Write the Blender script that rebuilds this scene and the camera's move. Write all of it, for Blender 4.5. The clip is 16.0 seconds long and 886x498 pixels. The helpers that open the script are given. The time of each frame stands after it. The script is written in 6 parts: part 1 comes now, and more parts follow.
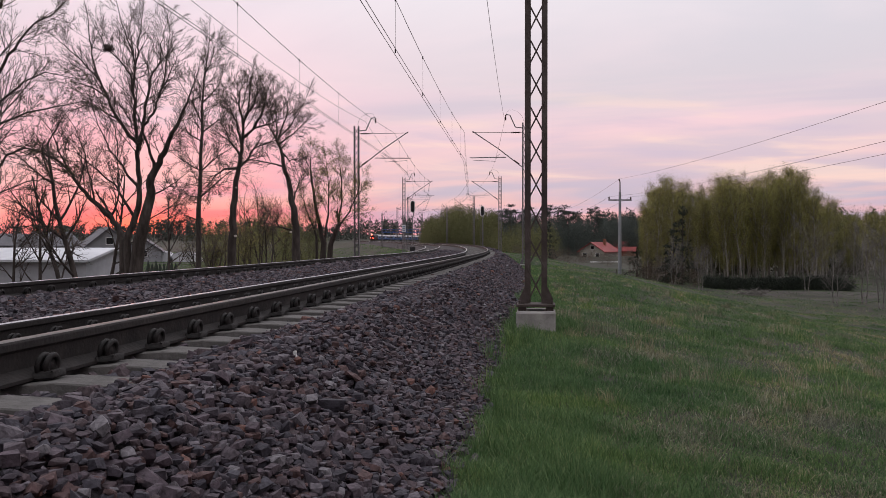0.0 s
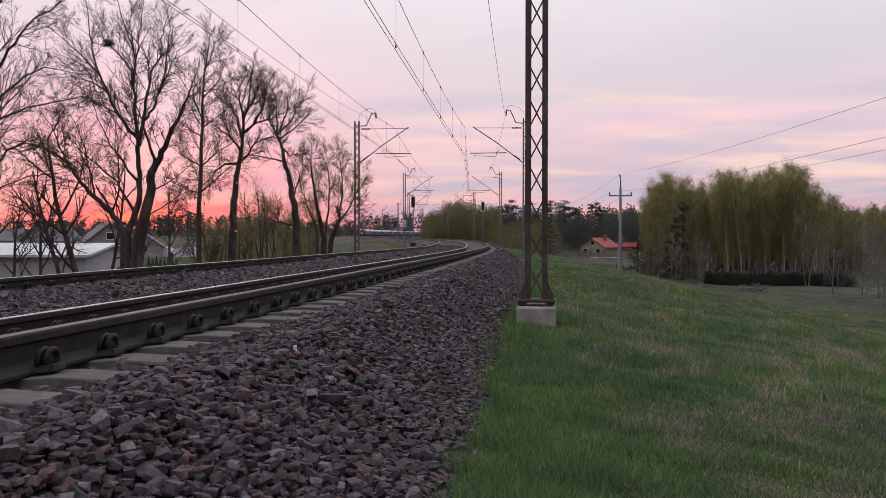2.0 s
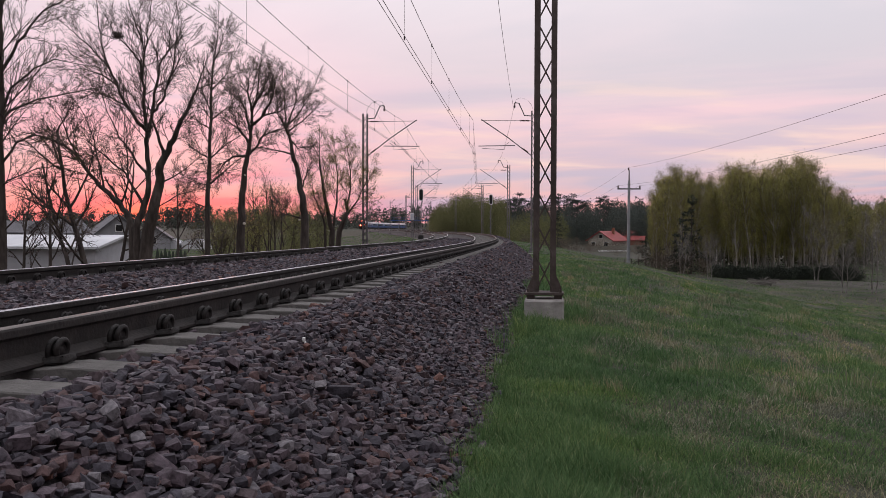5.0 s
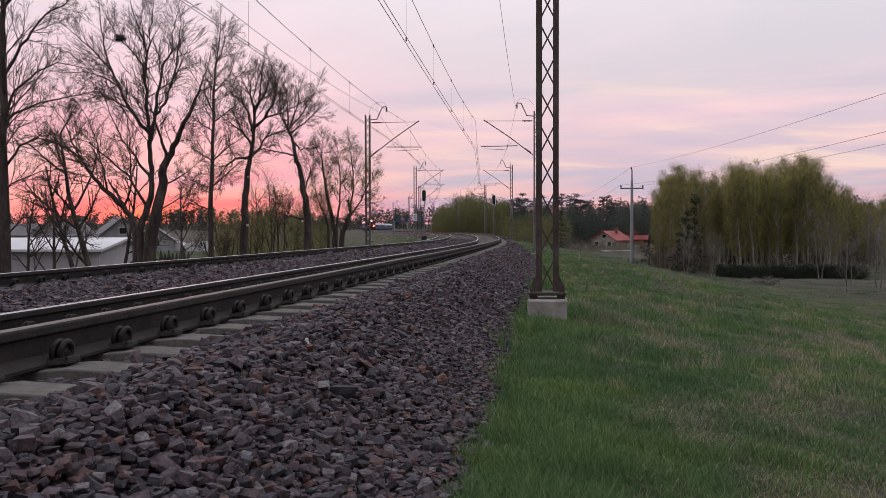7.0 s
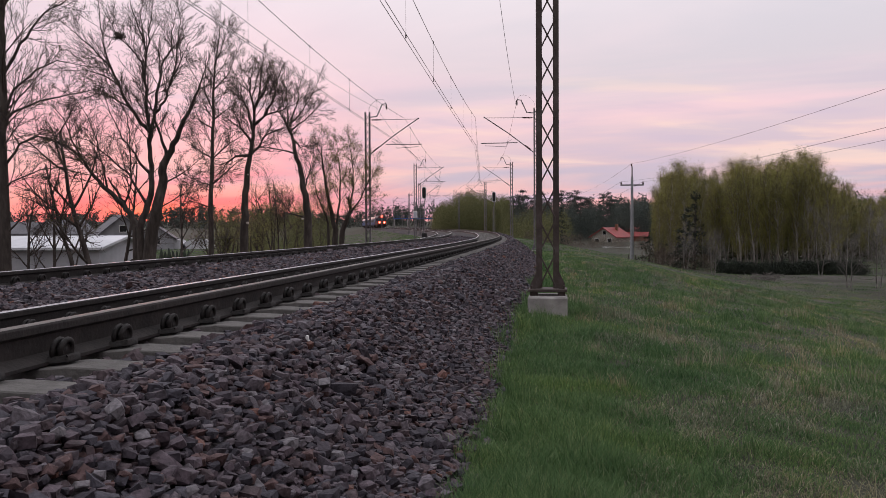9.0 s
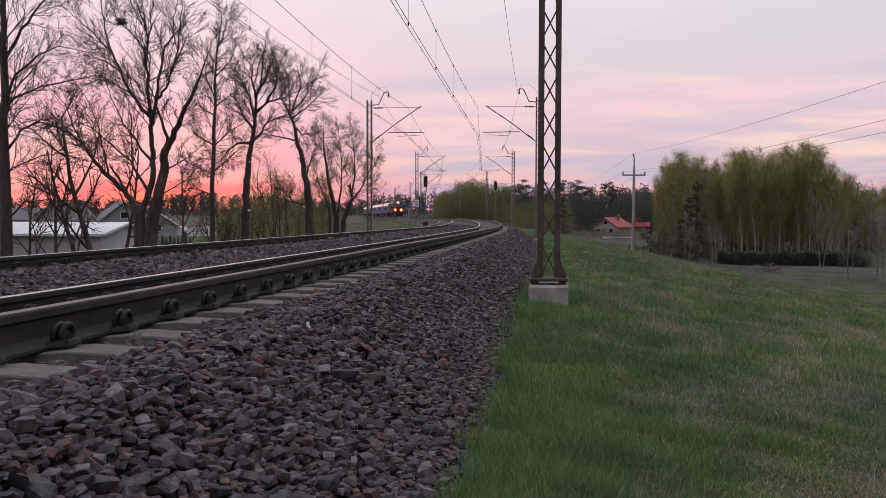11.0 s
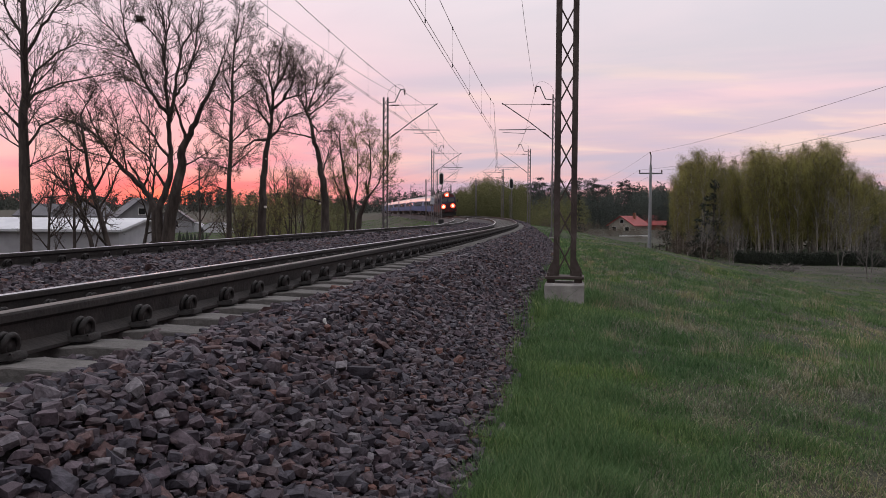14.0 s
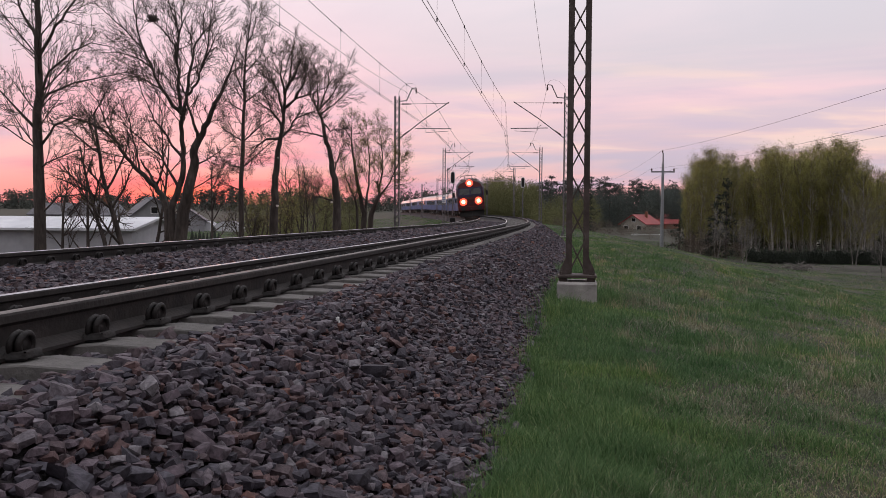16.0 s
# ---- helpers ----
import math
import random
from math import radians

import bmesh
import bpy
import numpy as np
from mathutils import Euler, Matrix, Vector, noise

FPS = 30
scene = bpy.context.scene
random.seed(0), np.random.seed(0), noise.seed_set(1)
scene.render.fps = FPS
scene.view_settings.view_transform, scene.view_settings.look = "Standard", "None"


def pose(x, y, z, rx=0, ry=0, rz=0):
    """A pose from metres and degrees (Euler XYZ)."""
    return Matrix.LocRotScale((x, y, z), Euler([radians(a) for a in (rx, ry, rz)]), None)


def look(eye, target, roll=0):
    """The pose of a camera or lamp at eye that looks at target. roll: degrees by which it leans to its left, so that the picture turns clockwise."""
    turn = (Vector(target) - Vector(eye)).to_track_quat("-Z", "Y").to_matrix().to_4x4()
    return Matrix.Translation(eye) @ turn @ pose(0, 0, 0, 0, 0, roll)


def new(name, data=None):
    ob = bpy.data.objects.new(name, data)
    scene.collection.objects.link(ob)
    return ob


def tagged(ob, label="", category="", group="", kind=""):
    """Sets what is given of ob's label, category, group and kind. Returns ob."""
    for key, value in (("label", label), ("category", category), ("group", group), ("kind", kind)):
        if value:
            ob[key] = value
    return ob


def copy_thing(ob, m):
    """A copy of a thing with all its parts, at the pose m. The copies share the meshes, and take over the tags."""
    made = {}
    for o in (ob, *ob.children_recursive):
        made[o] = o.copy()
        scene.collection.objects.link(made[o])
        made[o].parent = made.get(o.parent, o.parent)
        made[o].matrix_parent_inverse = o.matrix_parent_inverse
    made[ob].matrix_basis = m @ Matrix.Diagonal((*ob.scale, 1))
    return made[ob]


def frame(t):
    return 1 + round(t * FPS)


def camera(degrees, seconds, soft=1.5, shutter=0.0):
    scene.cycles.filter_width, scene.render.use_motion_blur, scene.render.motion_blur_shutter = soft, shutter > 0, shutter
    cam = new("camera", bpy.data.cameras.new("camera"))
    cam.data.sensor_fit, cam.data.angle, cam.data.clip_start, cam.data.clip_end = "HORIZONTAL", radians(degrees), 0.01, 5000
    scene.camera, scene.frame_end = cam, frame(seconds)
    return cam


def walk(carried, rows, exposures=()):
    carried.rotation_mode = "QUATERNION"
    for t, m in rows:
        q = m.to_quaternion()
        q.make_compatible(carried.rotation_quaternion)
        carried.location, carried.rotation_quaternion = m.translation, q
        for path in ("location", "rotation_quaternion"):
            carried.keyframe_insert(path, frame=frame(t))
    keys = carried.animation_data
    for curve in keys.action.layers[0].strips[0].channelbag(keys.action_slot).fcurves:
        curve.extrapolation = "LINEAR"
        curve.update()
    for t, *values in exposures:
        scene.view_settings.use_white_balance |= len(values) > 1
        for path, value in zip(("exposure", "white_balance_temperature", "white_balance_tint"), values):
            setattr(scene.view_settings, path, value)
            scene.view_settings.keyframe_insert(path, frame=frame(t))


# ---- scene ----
cam = camera(55.19, 16.0, soft=0.5)
walk(cam, [
    (0, pose(0.000, -0.000, 1.250, 89.427, -0.000, 0.000)),
    (0.5, pose(0.004, -0.001, 1.248, 89.293, 0.102, 0.004)),
    (1, pose(0.005, -0.002, 1.247, 89.143, 0.197, -0.007)),
    (1.5, pose(0.003, 0.001, 1.246, 89.122, -0.029, 0.009)),
    (2, pose(0.002, 0.002, 1.246, 89.125, -0.050, 0.030)),
    (2.5, pose(-0.002, 0.003, 1.247, 89.087, -0.025, 0.436)),
    (3, pose(-0.002, 0.000, 1.248, 89.016, -0.004, 0.473)),
    (3.5, pose(-0.002, 0.001, 1.246, 89.043, -0.120, 0.480)),
    (4, pose(-0.004, 0.011, 1.244, 88.611, -0.248, 0.493)),
    (6.5, pose(-0.002, 0.000, 1.241, 88.708, 0.013, 0.772)),
    (7, pose(0.002, -0.002, 1.240, 88.689, 0.133, 0.770)),
    (7.5, pose(0.001, 0.002, 1.240, 88.746, 0.198, 0.771)),
    (8, pose(0.003, 0.003, 1.239, 88.840, 0.305, 0.783)),
    (8.5, pose(-0.001, 0.006, 1.239, 88.867, 0.195, 0.767)),
    (9, pose(0.002, 0.001, 1.239, 88.497, 0.288, 0.783)),
    (11.5, pose(0.003, 0.006, 1.231, 87.741, -0.173, 0.911)),
    (12, pose(0.000, 0.006, 1.231, 87.778, -0.098, 1.113)),
    (12.5, pose(-0.002, 0.006, 1.229, 87.769, -0.323, 1.352)),
    (13, pose(-0.009, 0.009, 1.229, 87.572, -0.513, 1.496)),
    (13.5, pose(-0.006, 0.014, 1.227, 87.542, -0.459, 1.550)),
    (14, pose(-0.005, 0.001, 1.232, 87.576, -0.375, 1.922)),
    (14.5, pose(-0.008, 0.008, 1.233, 87.547, -0.330, 2.014)),
    (15, pose(-0.005, 0.010, 1.230, 87.608, -0.202, 2.167)),
    (15.5, pose(-0.009, 0.007, 1.229, 87.506, -0.262, 2.345)),
    (16, pose(-0.016, 0.013, 1.229, 87.490, -0.342, 2.686)),
])

# ---- world and light: after-sunset sky, red towards the sun, lavender overhead ----
SUN_AZ = -19.5            # degrees from +y towards +x
world = bpy.data.worlds.new("evening_sky")
scene.world = world
world.use_nodes = True


def nd(nt, kind, loc=(0, 0), **kw):
    n = nt.nodes.new(kind)
    for k, v in kw.items():
        if k == "op":
            n.operation = v
        elif k == "blend":
            n.blend_type = v
        elif k == "dtype":
            n.data_type = v
        else:
            n.inputs[k].default_value = v
    return n


def math_node(nt, op, a, b=None, clamp=False):
    n = nt.nodes.new("ShaderNodeMath")
    n.operation = op
    n.use_clamp = clamp
    for i, v in enumerate((a, b)):
        if v is None:
            continue
        if isinstance(v, (int, float)):
            n.inputs[i].default_value = v
        else:
            nt.links.new(v, n.inputs[i])
    return n.outputs[0]


def ramp(nt, fac, stops, mode="LINEAR"):
    n = nt.nodes.new("ShaderNodeValToRGB")
    n.color_ramp.interpolation = mode
    els = n.color_ramp.elements
    while len(els) < len(stops):
        els.new(0.5)
    for e, (p, c) in zip(els, stops):
        e.position = p
        e.color = (c, c, c, 1) if isinstance(c, (int, float)) else (*c[:3], 1)
    if fac is not None:
        nt.links.new(fac, n.inputs[0])
    return n.outputs[0]


def mix(nt, fac, a, b, blend="MIX"):
    n = nt.nodes.new("ShaderNodeMix")
    n.data_type = "RGBA"
    n.blend_type = blend
    n.clamp_factor = True
    for sock, v in ((n.inputs[0], fac), (n.inputs[6], a), (n.inputs[7], b)):
        if isinstance(v, (int, float)):
            sock.default_value = v
        elif isinstance(v, tuple):
            sock.default_value = (*v[:3], 1)
        else:
            nt.links.new(v, sock)
    return n.outputs[2]


def lin(r, g, b):
    """Linear colour from 8-bit values."""
    f = lambda c: c / 12.92 if c <= 0.04045 else ((c + 0.055) / 1.055) ** 2.4
    return tuple(f(c / 255) for c in (r, g, b))


nt = world.node_tree
nt.nodes.clear()
tc = nt.nodes.new("ShaderNodeTexCoord")
sep = nt.nodes.new("ShaderNodeSeparateXYZ")
nt.links.new(tc.outputs["Generated"], sep.inputs[0])
vx, vy, vz = sep.outputs
az = math_node(nt, "ARCTAN2", vx, vy)
daz = math_node(nt, "ABSOLUTE", math_node(nt, "SUBTRACT", az, radians(SUN_AZ)))
# how far round from the sun, 0..1 over 60 degrees
away = math_node(nt, "DIVIDE", daz, radians(60), True)
# cloud layer: direction laid onto a flat ceiling, stretched across the view
den = math_node(nt, "ADD", math_node(nt, "MAXIMUM", vz, 0.0), 0.07)
cx = math_node(nt, "DIVIDE", vx, den)
cy = math_node(nt, "DIVIDE", vy, den)
comb = nt.nodes.new("ShaderNodeCombineXYZ")
nt.links.new(math_node(nt, "MULTIPLY", cx, 0.55), comb.inputs[0])
nt.links.new(math_node(nt, "ADD", math_node(nt, "MULTIPLY", cy, 0.85), math_node(nt, "MULTIPLY", cx, 0.35)), comb.inputs[1])
cn = nt.nodes.new("ShaderNodeTexNoise")
cn.inputs["Scale"].default_value = 0.62
cn.inputs["Detail"].default_value = 6
cn.inputs["Roughness"].default_value = 0.52
cn.inputs["Distortion"].default_value = 0.5
nt.links.new(comb.outputs[0], cn.inputs["Vector"])
cloud = ramp(nt, cn.outputs[0], [(0.40, 0.0), (0.62, 1.0)], "EASE")
elev = math_node(nt, "MULTIPLY", vz, 1.0, True)
near_sun = ramp(nt, elev, [
    (0.0, lin(236, 104, 112)), (0.02, lin(250, 122, 124)), (0.05, lin(250, 150, 158)), (0.10, lin(246, 178, 188)),
    (0.17, lin(236, 202, 212)), (0.27, lin(222, 208, 219)), (0.50, lin(236, 232, 242)), (1.0, (1.05, 1.03, 1.10))])
far_sun = ramp(nt, elev, [
    (0.0, lin(206, 166, 182)), (0.02, lin(196, 170, 190)), (0.05, lin(190, 178, 194)), (0.085, lin(206, 186, 198)), (0.12, lin(214, 194, 204)),
    (0.17, lin(210, 200, 208)), (0.27, lin(212, 209, 218)), (0.50, lin(238, 235, 244)), (1.0, (1.05, 1.03, 1.10))])
base = mix(nt, ramp(nt, away, [(0.04, 0.0), (0.35, 1.0)], "EASE"), near_sun, far_sun)
# lit cloud edges: pale cream low down, nearly white higher
lit = ramp(nt, elev, [(0.0, lin(255, 150, 130)), (0.06, lin(250, 200, 190)), (0.14, lin(246, 206, 212)), (0.28, lin(244, 232, 237)), (0.55, lin(246, 242, 246)), (1.0, (1.05, 1.03, 1.08))])
sky = mix(nt, math_node(nt, "MULTIPLY", cloud, 0.62), base, lit)
# long flat streaks low over the horizon, drawn out sideways
st = nt.nodes.new("ShaderNodeCombineXYZ")
nt.links.new(math_node(nt, "MULTIPLY", az, 3.2), st.inputs[0])
nt.links.new(math_node(nt, "ADD", math_node(nt, "MULTIPLY", vz, 30.0), math_node(nt, "MULTIPLY", az, 1.2)), st.inputs[1])
sn = nt.nodes.new("ShaderNodeTexNoise")
sn.inputs["Scale"].default_value = 1.15
sn.inputs["Detail"].default_value = 5
sn.inputs["Roughness"].default_value = 0.5
sn.inputs["Distortion"].default_value = 0.35
nt.links.new(st.outputs[0], sn.inputs["Vector"])
streak = ramp(nt, sn.outputs[0], [(0.50, 0.0), (0.66, 1.0)], "EASE")
dusk = ramp(nt, sn.outputs[0], [(0.34, 1.0), (0.50, 0.0)], "EASE")
lowband = ramp(nt, elev, [(0.02, 0.0), (0.07, 1.0), (0.12, 1.0), (0.20, 0.0)], "EASE")
lowstreak = math_node(nt, "MULTIPLY", streak, ramp(nt, away, [(0.16, 0.0), (0.34, 1.0)], "EASE"))
sky = mix(nt, math_node(nt, "MULTIPLY", math_node(nt, "MULTIPLY", lowstreak, lowband), 0.55), sky, lin(252, 218, 200))
sky = mix(nt, math_node(nt, "MULTIPLY", math_node(nt, "MULTIPLY", dusk, lowband), 0.40), sky, lin(196, 182, 204))
# glow of the sun just under the horizon
g1 = math_node(nt, "DIVIDE", math_node(nt, "SUBTRACT", az, radians(SUN_AZ)), radians(9.0))
g2 = math_node(nt, "DIVIDE", math_node(nt, "SUBTRACT", vz, 0.012), 0.026)
gg = math_node(nt, "ADD", math_node(nt, "MULTIPLY", g1, g1), math_node(nt, "MULTIPLY", g2, g2))
glow = math_node(nt, "EXPONENT", math_node(nt, "MULTIPLY", gg, -1.0))
sky = mix(nt, math_node(nt, "MULTIPLY", glow, 0.50), sky, (1.10, 0.21, 0.20))
h1 = math_node(nt, "DIVIDE", math_node(nt, "SUBTRACT", az, radians(SUN_AZ)), radians(2.6))
h2 = math_node(nt, "DIVIDE", math_node(nt, "SUBTRACT", vz, 0.016), 0.011)
hh = math_node(nt, "ADD", math_node(nt, "MULTIPLY", h1, h1), math_node(nt, "MULTIPLY", h2, h2))
sky = mix(nt, math_node(nt, "MULTIPLY", math_node(nt, "EXPONENT", math_node(nt, "MULTIPLY", hh, -1.0)), 0.85), sky, (1.6, 0.26, 0.13))
# the eastern half, away from the afterglow, is dimmer
turned = math_node(nt, "DIVIDE", math_node(nt, "MINIMUM", daz, math_node(nt, "SUBTRACT", 2 * math.pi, daz)), math.pi, True)
east = ramp(nt, turned, [(0.30, 1.0), (0.75, 0.36)], "EASE")
east = mix(nt, ramp(nt, elev, [(0.35, 0.0), (0.85, 1.0)], "EASE"), east, (1.0, 1.0, 1.0))
sky = mix(nt, 1.0, sky, east, "MULTIPLY")
nsky = nt.nodes.new("ShaderNodeTexSky")
nsky.sky_type = "NISHITA"
nsky.sun_disc = False
nsky.sun_elevation = radians(1.0)
nsky.sun_rotation = radians(SUN_AZ)
bg1 = nt.nodes.new("ShaderNodeBackground")
bg1.inputs[1].default_value = 1.12
nt.links.new(sky, bg1.inputs[0])
bg2 = nt.nodes.new("ShaderNodeBackground")
bg2.inputs[1].default_value = 0.003
nt.links.new(nsky.outputs[0], bg2.inputs[0])
addsh = nt.nodes.new("ShaderNodeAddShader")
nt.links.new(bg1.outputs[0], addsh.inputs[0])
nt.links.new(bg2.outputs[0], addsh.inputs[1])
wout = nt.nodes.new("ShaderNodeOutputWorld")
nt.links.new(addsh.outputs[0], wout.inputs[0])

sun_data = bpy.data.lights.new("low_sun", "SUN")
sun_data.energy = 0.25
sun_data.angle = radians(12)
sun_data.color = (1.0, 0.42, 0.32)
sun = new("low_sun", sun_data)
_a, _e = radians(SUN_AZ), radians(3)
sun.matrix_world = look((0, 0, 0), (-math.sin(_a) * math.cos(_e), -math.cos(_a) * math.cos(_e), -math.sin(_e)))
scene.view_settings.exposure = 0.0


# ---- materials ----
def glow_through(t, bsdf, col, share):
    """Thin leaves and blades let part of the light through."""
    tr = t.nodes.new("ShaderNodeBsdfTranslucent")
    t.links.new(col, tr.inputs[0])
    mx = t.nodes.new("ShaderNodeMixShader")
    mx.inputs[0].default_value = share
    out = t.nodes["Material Output"]
    t.links.new(bsdf.outputs[0], mx.inputs[1])
    t.links.new(tr.outputs[0], mx.inputs[2])
    t.links.new(mx.outputs[0], out.inputs[0])


def material(name, colors, scale=8.0, rough=0.85, metal=0.0, bump=0.0, bump_scale=None, island=0.0, objrand=0.0,
             detail=6, stretch=(1, 1, 1), emit=None, power=0.0, spec=0.5, coarse=0.0, sheer=0.0):
    """colors: stops of a noise-driven ramp. island / objrand: brightness spread per loose piece / per object."""
    m = bpy.data.materials.new(name)
    m.use_nodes = True
    t = m.node_tree
    bsdf = t.nodes["Principled BSDF"]
    co = t.nodes.new("ShaderNodeTexCoord")
    mp = t.nodes.new("ShaderNodeMapping")
    mp.inputs["Scale"].default_value = stretch
    t.links.new(co.outputs["Object"], mp.inputs[0])
    no = t.nodes.new("ShaderNodeTexNoise")
    no.inputs["Scale"].default_value = scale
    no.inputs["Detail"].default_value = detail
    no.inputs["Roughness"].default_value = 0.6
    t.links.new(mp.outputs[0], no.inputs["Vector"])
    n = len(colors)
    col = ramp(t, no.outputs[0], [(0.30 + 0.40 * i / max(1, n - 1), c) for i, c in enumerate(colors)])
    if coarse:
        n2 = t.nodes.new("ShaderNodeTexNoise")
        n2.inputs["Scale"].default_value = scale * 0.13
        n2.inputs["Detail"].default_value = 3
        t.links.new(mp.outputs[0], n2.inputs["Vector"])
        col = mix(t, 1.0, col, ramp(t, n2.outputs[0], [(0.32, 1 - coarse), (0.68, 1 + coarse * 0.6)]), "MULTIPLY")
    if island:
        ge = t.nodes.new("ShaderNodeNewGeometry")
        col = mix(t, 1.0, col, ramp(t, ge.outputs["Random Per Island"], [(0, 1 - island), (1, 1 + island)]), "MULTIPLY")
    if objrand:
        oi = t.nodes.new("ShaderNodeObjectInfo")
        col = mix(t, 1.0, col, ramp(t, oi.outputs["Random"], [(0, 1 - objrand), (1, 1 + objrand)]), "MULTIPLY")
    t.links.new(col, bsdf.inputs["Base Color"])
    bsdf.inputs["Roughness"].default_value = rough
    bsdf.inputs["Metallic"].default_value = metal
    bsdf.inputs["Specular IOR Level"].default_value = spec
    if bump:
        nb = t.nodes.new("ShaderNodeTexNoise")
        nb.inputs["Scale"].default_value = bump_scale or scale * 3
        nb.inputs["Detail"].default_value = 5
        t.links.new(mp.outputs[0], nb.inputs["Vector"])
        bp = t.nodes.new("ShaderNodeBump")
        bp.inputs["Strength"].default_value = bump
        bp.inputs["Distance"].default_value = 0.02
        t.links.new(nb.outputs[0], bp.inputs["Height"])
        t.links.new(bp.outputs[0], bsdf.inputs["Normal"])
    if sheer:
        glow_through(t, bsdf, col, sheer)
    if emit:
        bsdf.inputs["Emission Color"].default_value = (*emit, 1)
        bsdf.inputs["Emission Strength"].default_value = power
    return m


def stone_material(name, stops, obj=False):
    """Each stone takes a colour of its own out of the stops."""
    m = bpy.data.materials.new(name)
    m.use_nodes = True
    t = m.node_tree
    bsdf = t.nodes["Principled BSDF"]
    if obj:
        rnd = t.nodes.new("ShaderNodeObjectInfo").outputs["Random"]
    else:
        rnd = t.nodes.new("ShaderNodeNewGeometry").outputs["Random Per Island"]
    col = ramp(t, rnd, stops, "CONSTANT")
    co = t.nodes.new("ShaderNodeTexCoord")
    no = t.nodes.new("ShaderNodeTexNoise")
    no.inputs["Scale"].default_value = 55
    no.inputs["Detail"].default_value = 6
    t.links.new(co.outputs["Object"], no.inputs["Vector"])
    col = mix(t, 1.0, col, ramp(t, no.outputs[0], [(0.32, 0.55), (0.68, 1.42)]), "MULTIPLY")
    t.links.new(col, bsdf.inputs["Base Color"])
    bsdf.inputs["Roughness"].default_value = 0.78
    bsdf.inputs["Specular IOR Level"].default_value = 0.35
    bp = t.nodes.new("ShaderNodeBump")
    bp.inputs["Strength"].default_value = 0.35
    bp.inputs["Distance"].default_value = 0.01
    n3 = t.nodes.new("ShaderNodeTexNoise")
    n3.inputs["Scale"].default_value = 110
    t.links.new(co.outputs["Object"], n3.inputs["Vector"])
    t.links.new(n3.outputs[0], bp.inputs["Height"])
    t.links.new(bp.outputs[0], bsdf.inputs["Normal"])
    return m


STONE_STOPS = [(0.0, (0.047, 0.038, 0.048)), (0.16, (0.069, 0.049, 0.055)), (0.30, (0.037, 0.032, 0.042)), (0.44, (0.083, 0.063, 0.076)),
               (0.58, (0.059, 0.054, 0.068)), (0.70, (0.096, 0.078, 0.091)), (0.80, (0.086, 0.050, 0.050)), (0.89, (0.120, 0.104, 0.119)),
               (0.955, (0.150, 0.137, 0.150)), (0.982, (0.125, 0.060, 0.050))]
M_stone = stone_material("ballast_stone", STONE_STOPS)
M_stone_ob = stone_material("ballast_stone_single", STONE_STOPS, True)
# much darker than the stones: shade of the crevices put into the bed colour
M_bed_shade = material("ballast_bed", [(0.010, 0.008, 0.009), (0.022, 0.018, 0.020), (0.055, 0.044, 0.048)], 22, 0.9, bump=0.9, bump_scale=26, coarse=0.25)
M_ground = material("meadow_soil", [(0.024, 0.027, 0.014), (0.035, 0.037, 0.020), (0.056, 0.048, 0.032)], 2.2, 0.95, bump=0.8, bump_scale=9, coarse=0.35)
M_steel_side = material("rail_rust", [(0.012, 0.010, 0.010), (0.021, 0.017, 0.016), (0.034, 0.027, 0.025)], 9, 0.8, 0.1, bump=0.25, bump_scale=40, coarse=0.2)
M_steel_top = material("rail_polished", [(0.40, 0.40, 0.42), (0.54, 0.54, 0.56)], 5, 0.40, 1.0, stretch=(1, 1, 1))
M_steel_dull = material("rail_dull_top", [(0.10, 0.088, 0.080), (0.17, 0.155, 0.145)], 7, 0.55, 0.6, coarse=0.2)
M_clip = material("clip_iron", [(0.010, 0.009, 0.009), (0.022, 0.017, 0.016)], 20, 0.65, 0.3, bump=0.3)
M_sleeper = material("sleeper_concrete", [(0.070, 0.066, 0.062), (0.112, 0.105, 0.100), (0.160, 0.150, 0.143)], 7, 0.9, bump=0.35, bump_scale=50, objrand=0.12, coarse=0.2)
M_concrete = material("foundation_concrete", [(0.20, 0.19, 0.18), (0.31, 0.29, 0.28), (0.40, 0.38, 0.36)], 5, 0.9, bump=0.4, bump_scale=45, coarse=0.3)
M_mast = material("mast_rust_brown", [(0.055, 0.040, 0.036), (0.085, 0.064, 0.058), (0.125, 0.10, 0.095)], 6, 0.7, 0.2, bump=0.25, bump_scale=40, coarse=0.3)
M_mastg = material("mast_grey_steel", [(0.13, 0.12, 0.125), (0.19, 0.18, 0.19), (0.25, 0.235, 0.24)], 6, 0.6, 0.3, coarse=0.25)
M_wire = material("wire_copper_dark", [(0.035, 0.030, 0.030), (0.06, 0.05, 0.05)], 4, 0.55, 0.6)
M_ceramic = material("insulator_brown", [(0.05, 0.022, 0.018), (0.08, 0.035, 0.028)], 12, 0.25)
M_black = material("signal_black", [(0.012, 0.012, 0.013), (0.022, 0.022, 0.024)], 9, 0.5)
M_white = material("white_paint", [(0.66, 0.66, 0.66), (0.80, 0.80, 0.80)], 9, 0.6, coarse=0.1)
M_bluepaint = material("blue_paint", [(0.03, 0.09, 0.28), (0.05, 0.13, 0.38)], 7, 0.5)
M_pole = material("pole_concrete", [(0.26, 0.27, 0.29), (0.36, 0.37, 0.39)], 5, 0.85, bump=0.2, coarse=0.2)


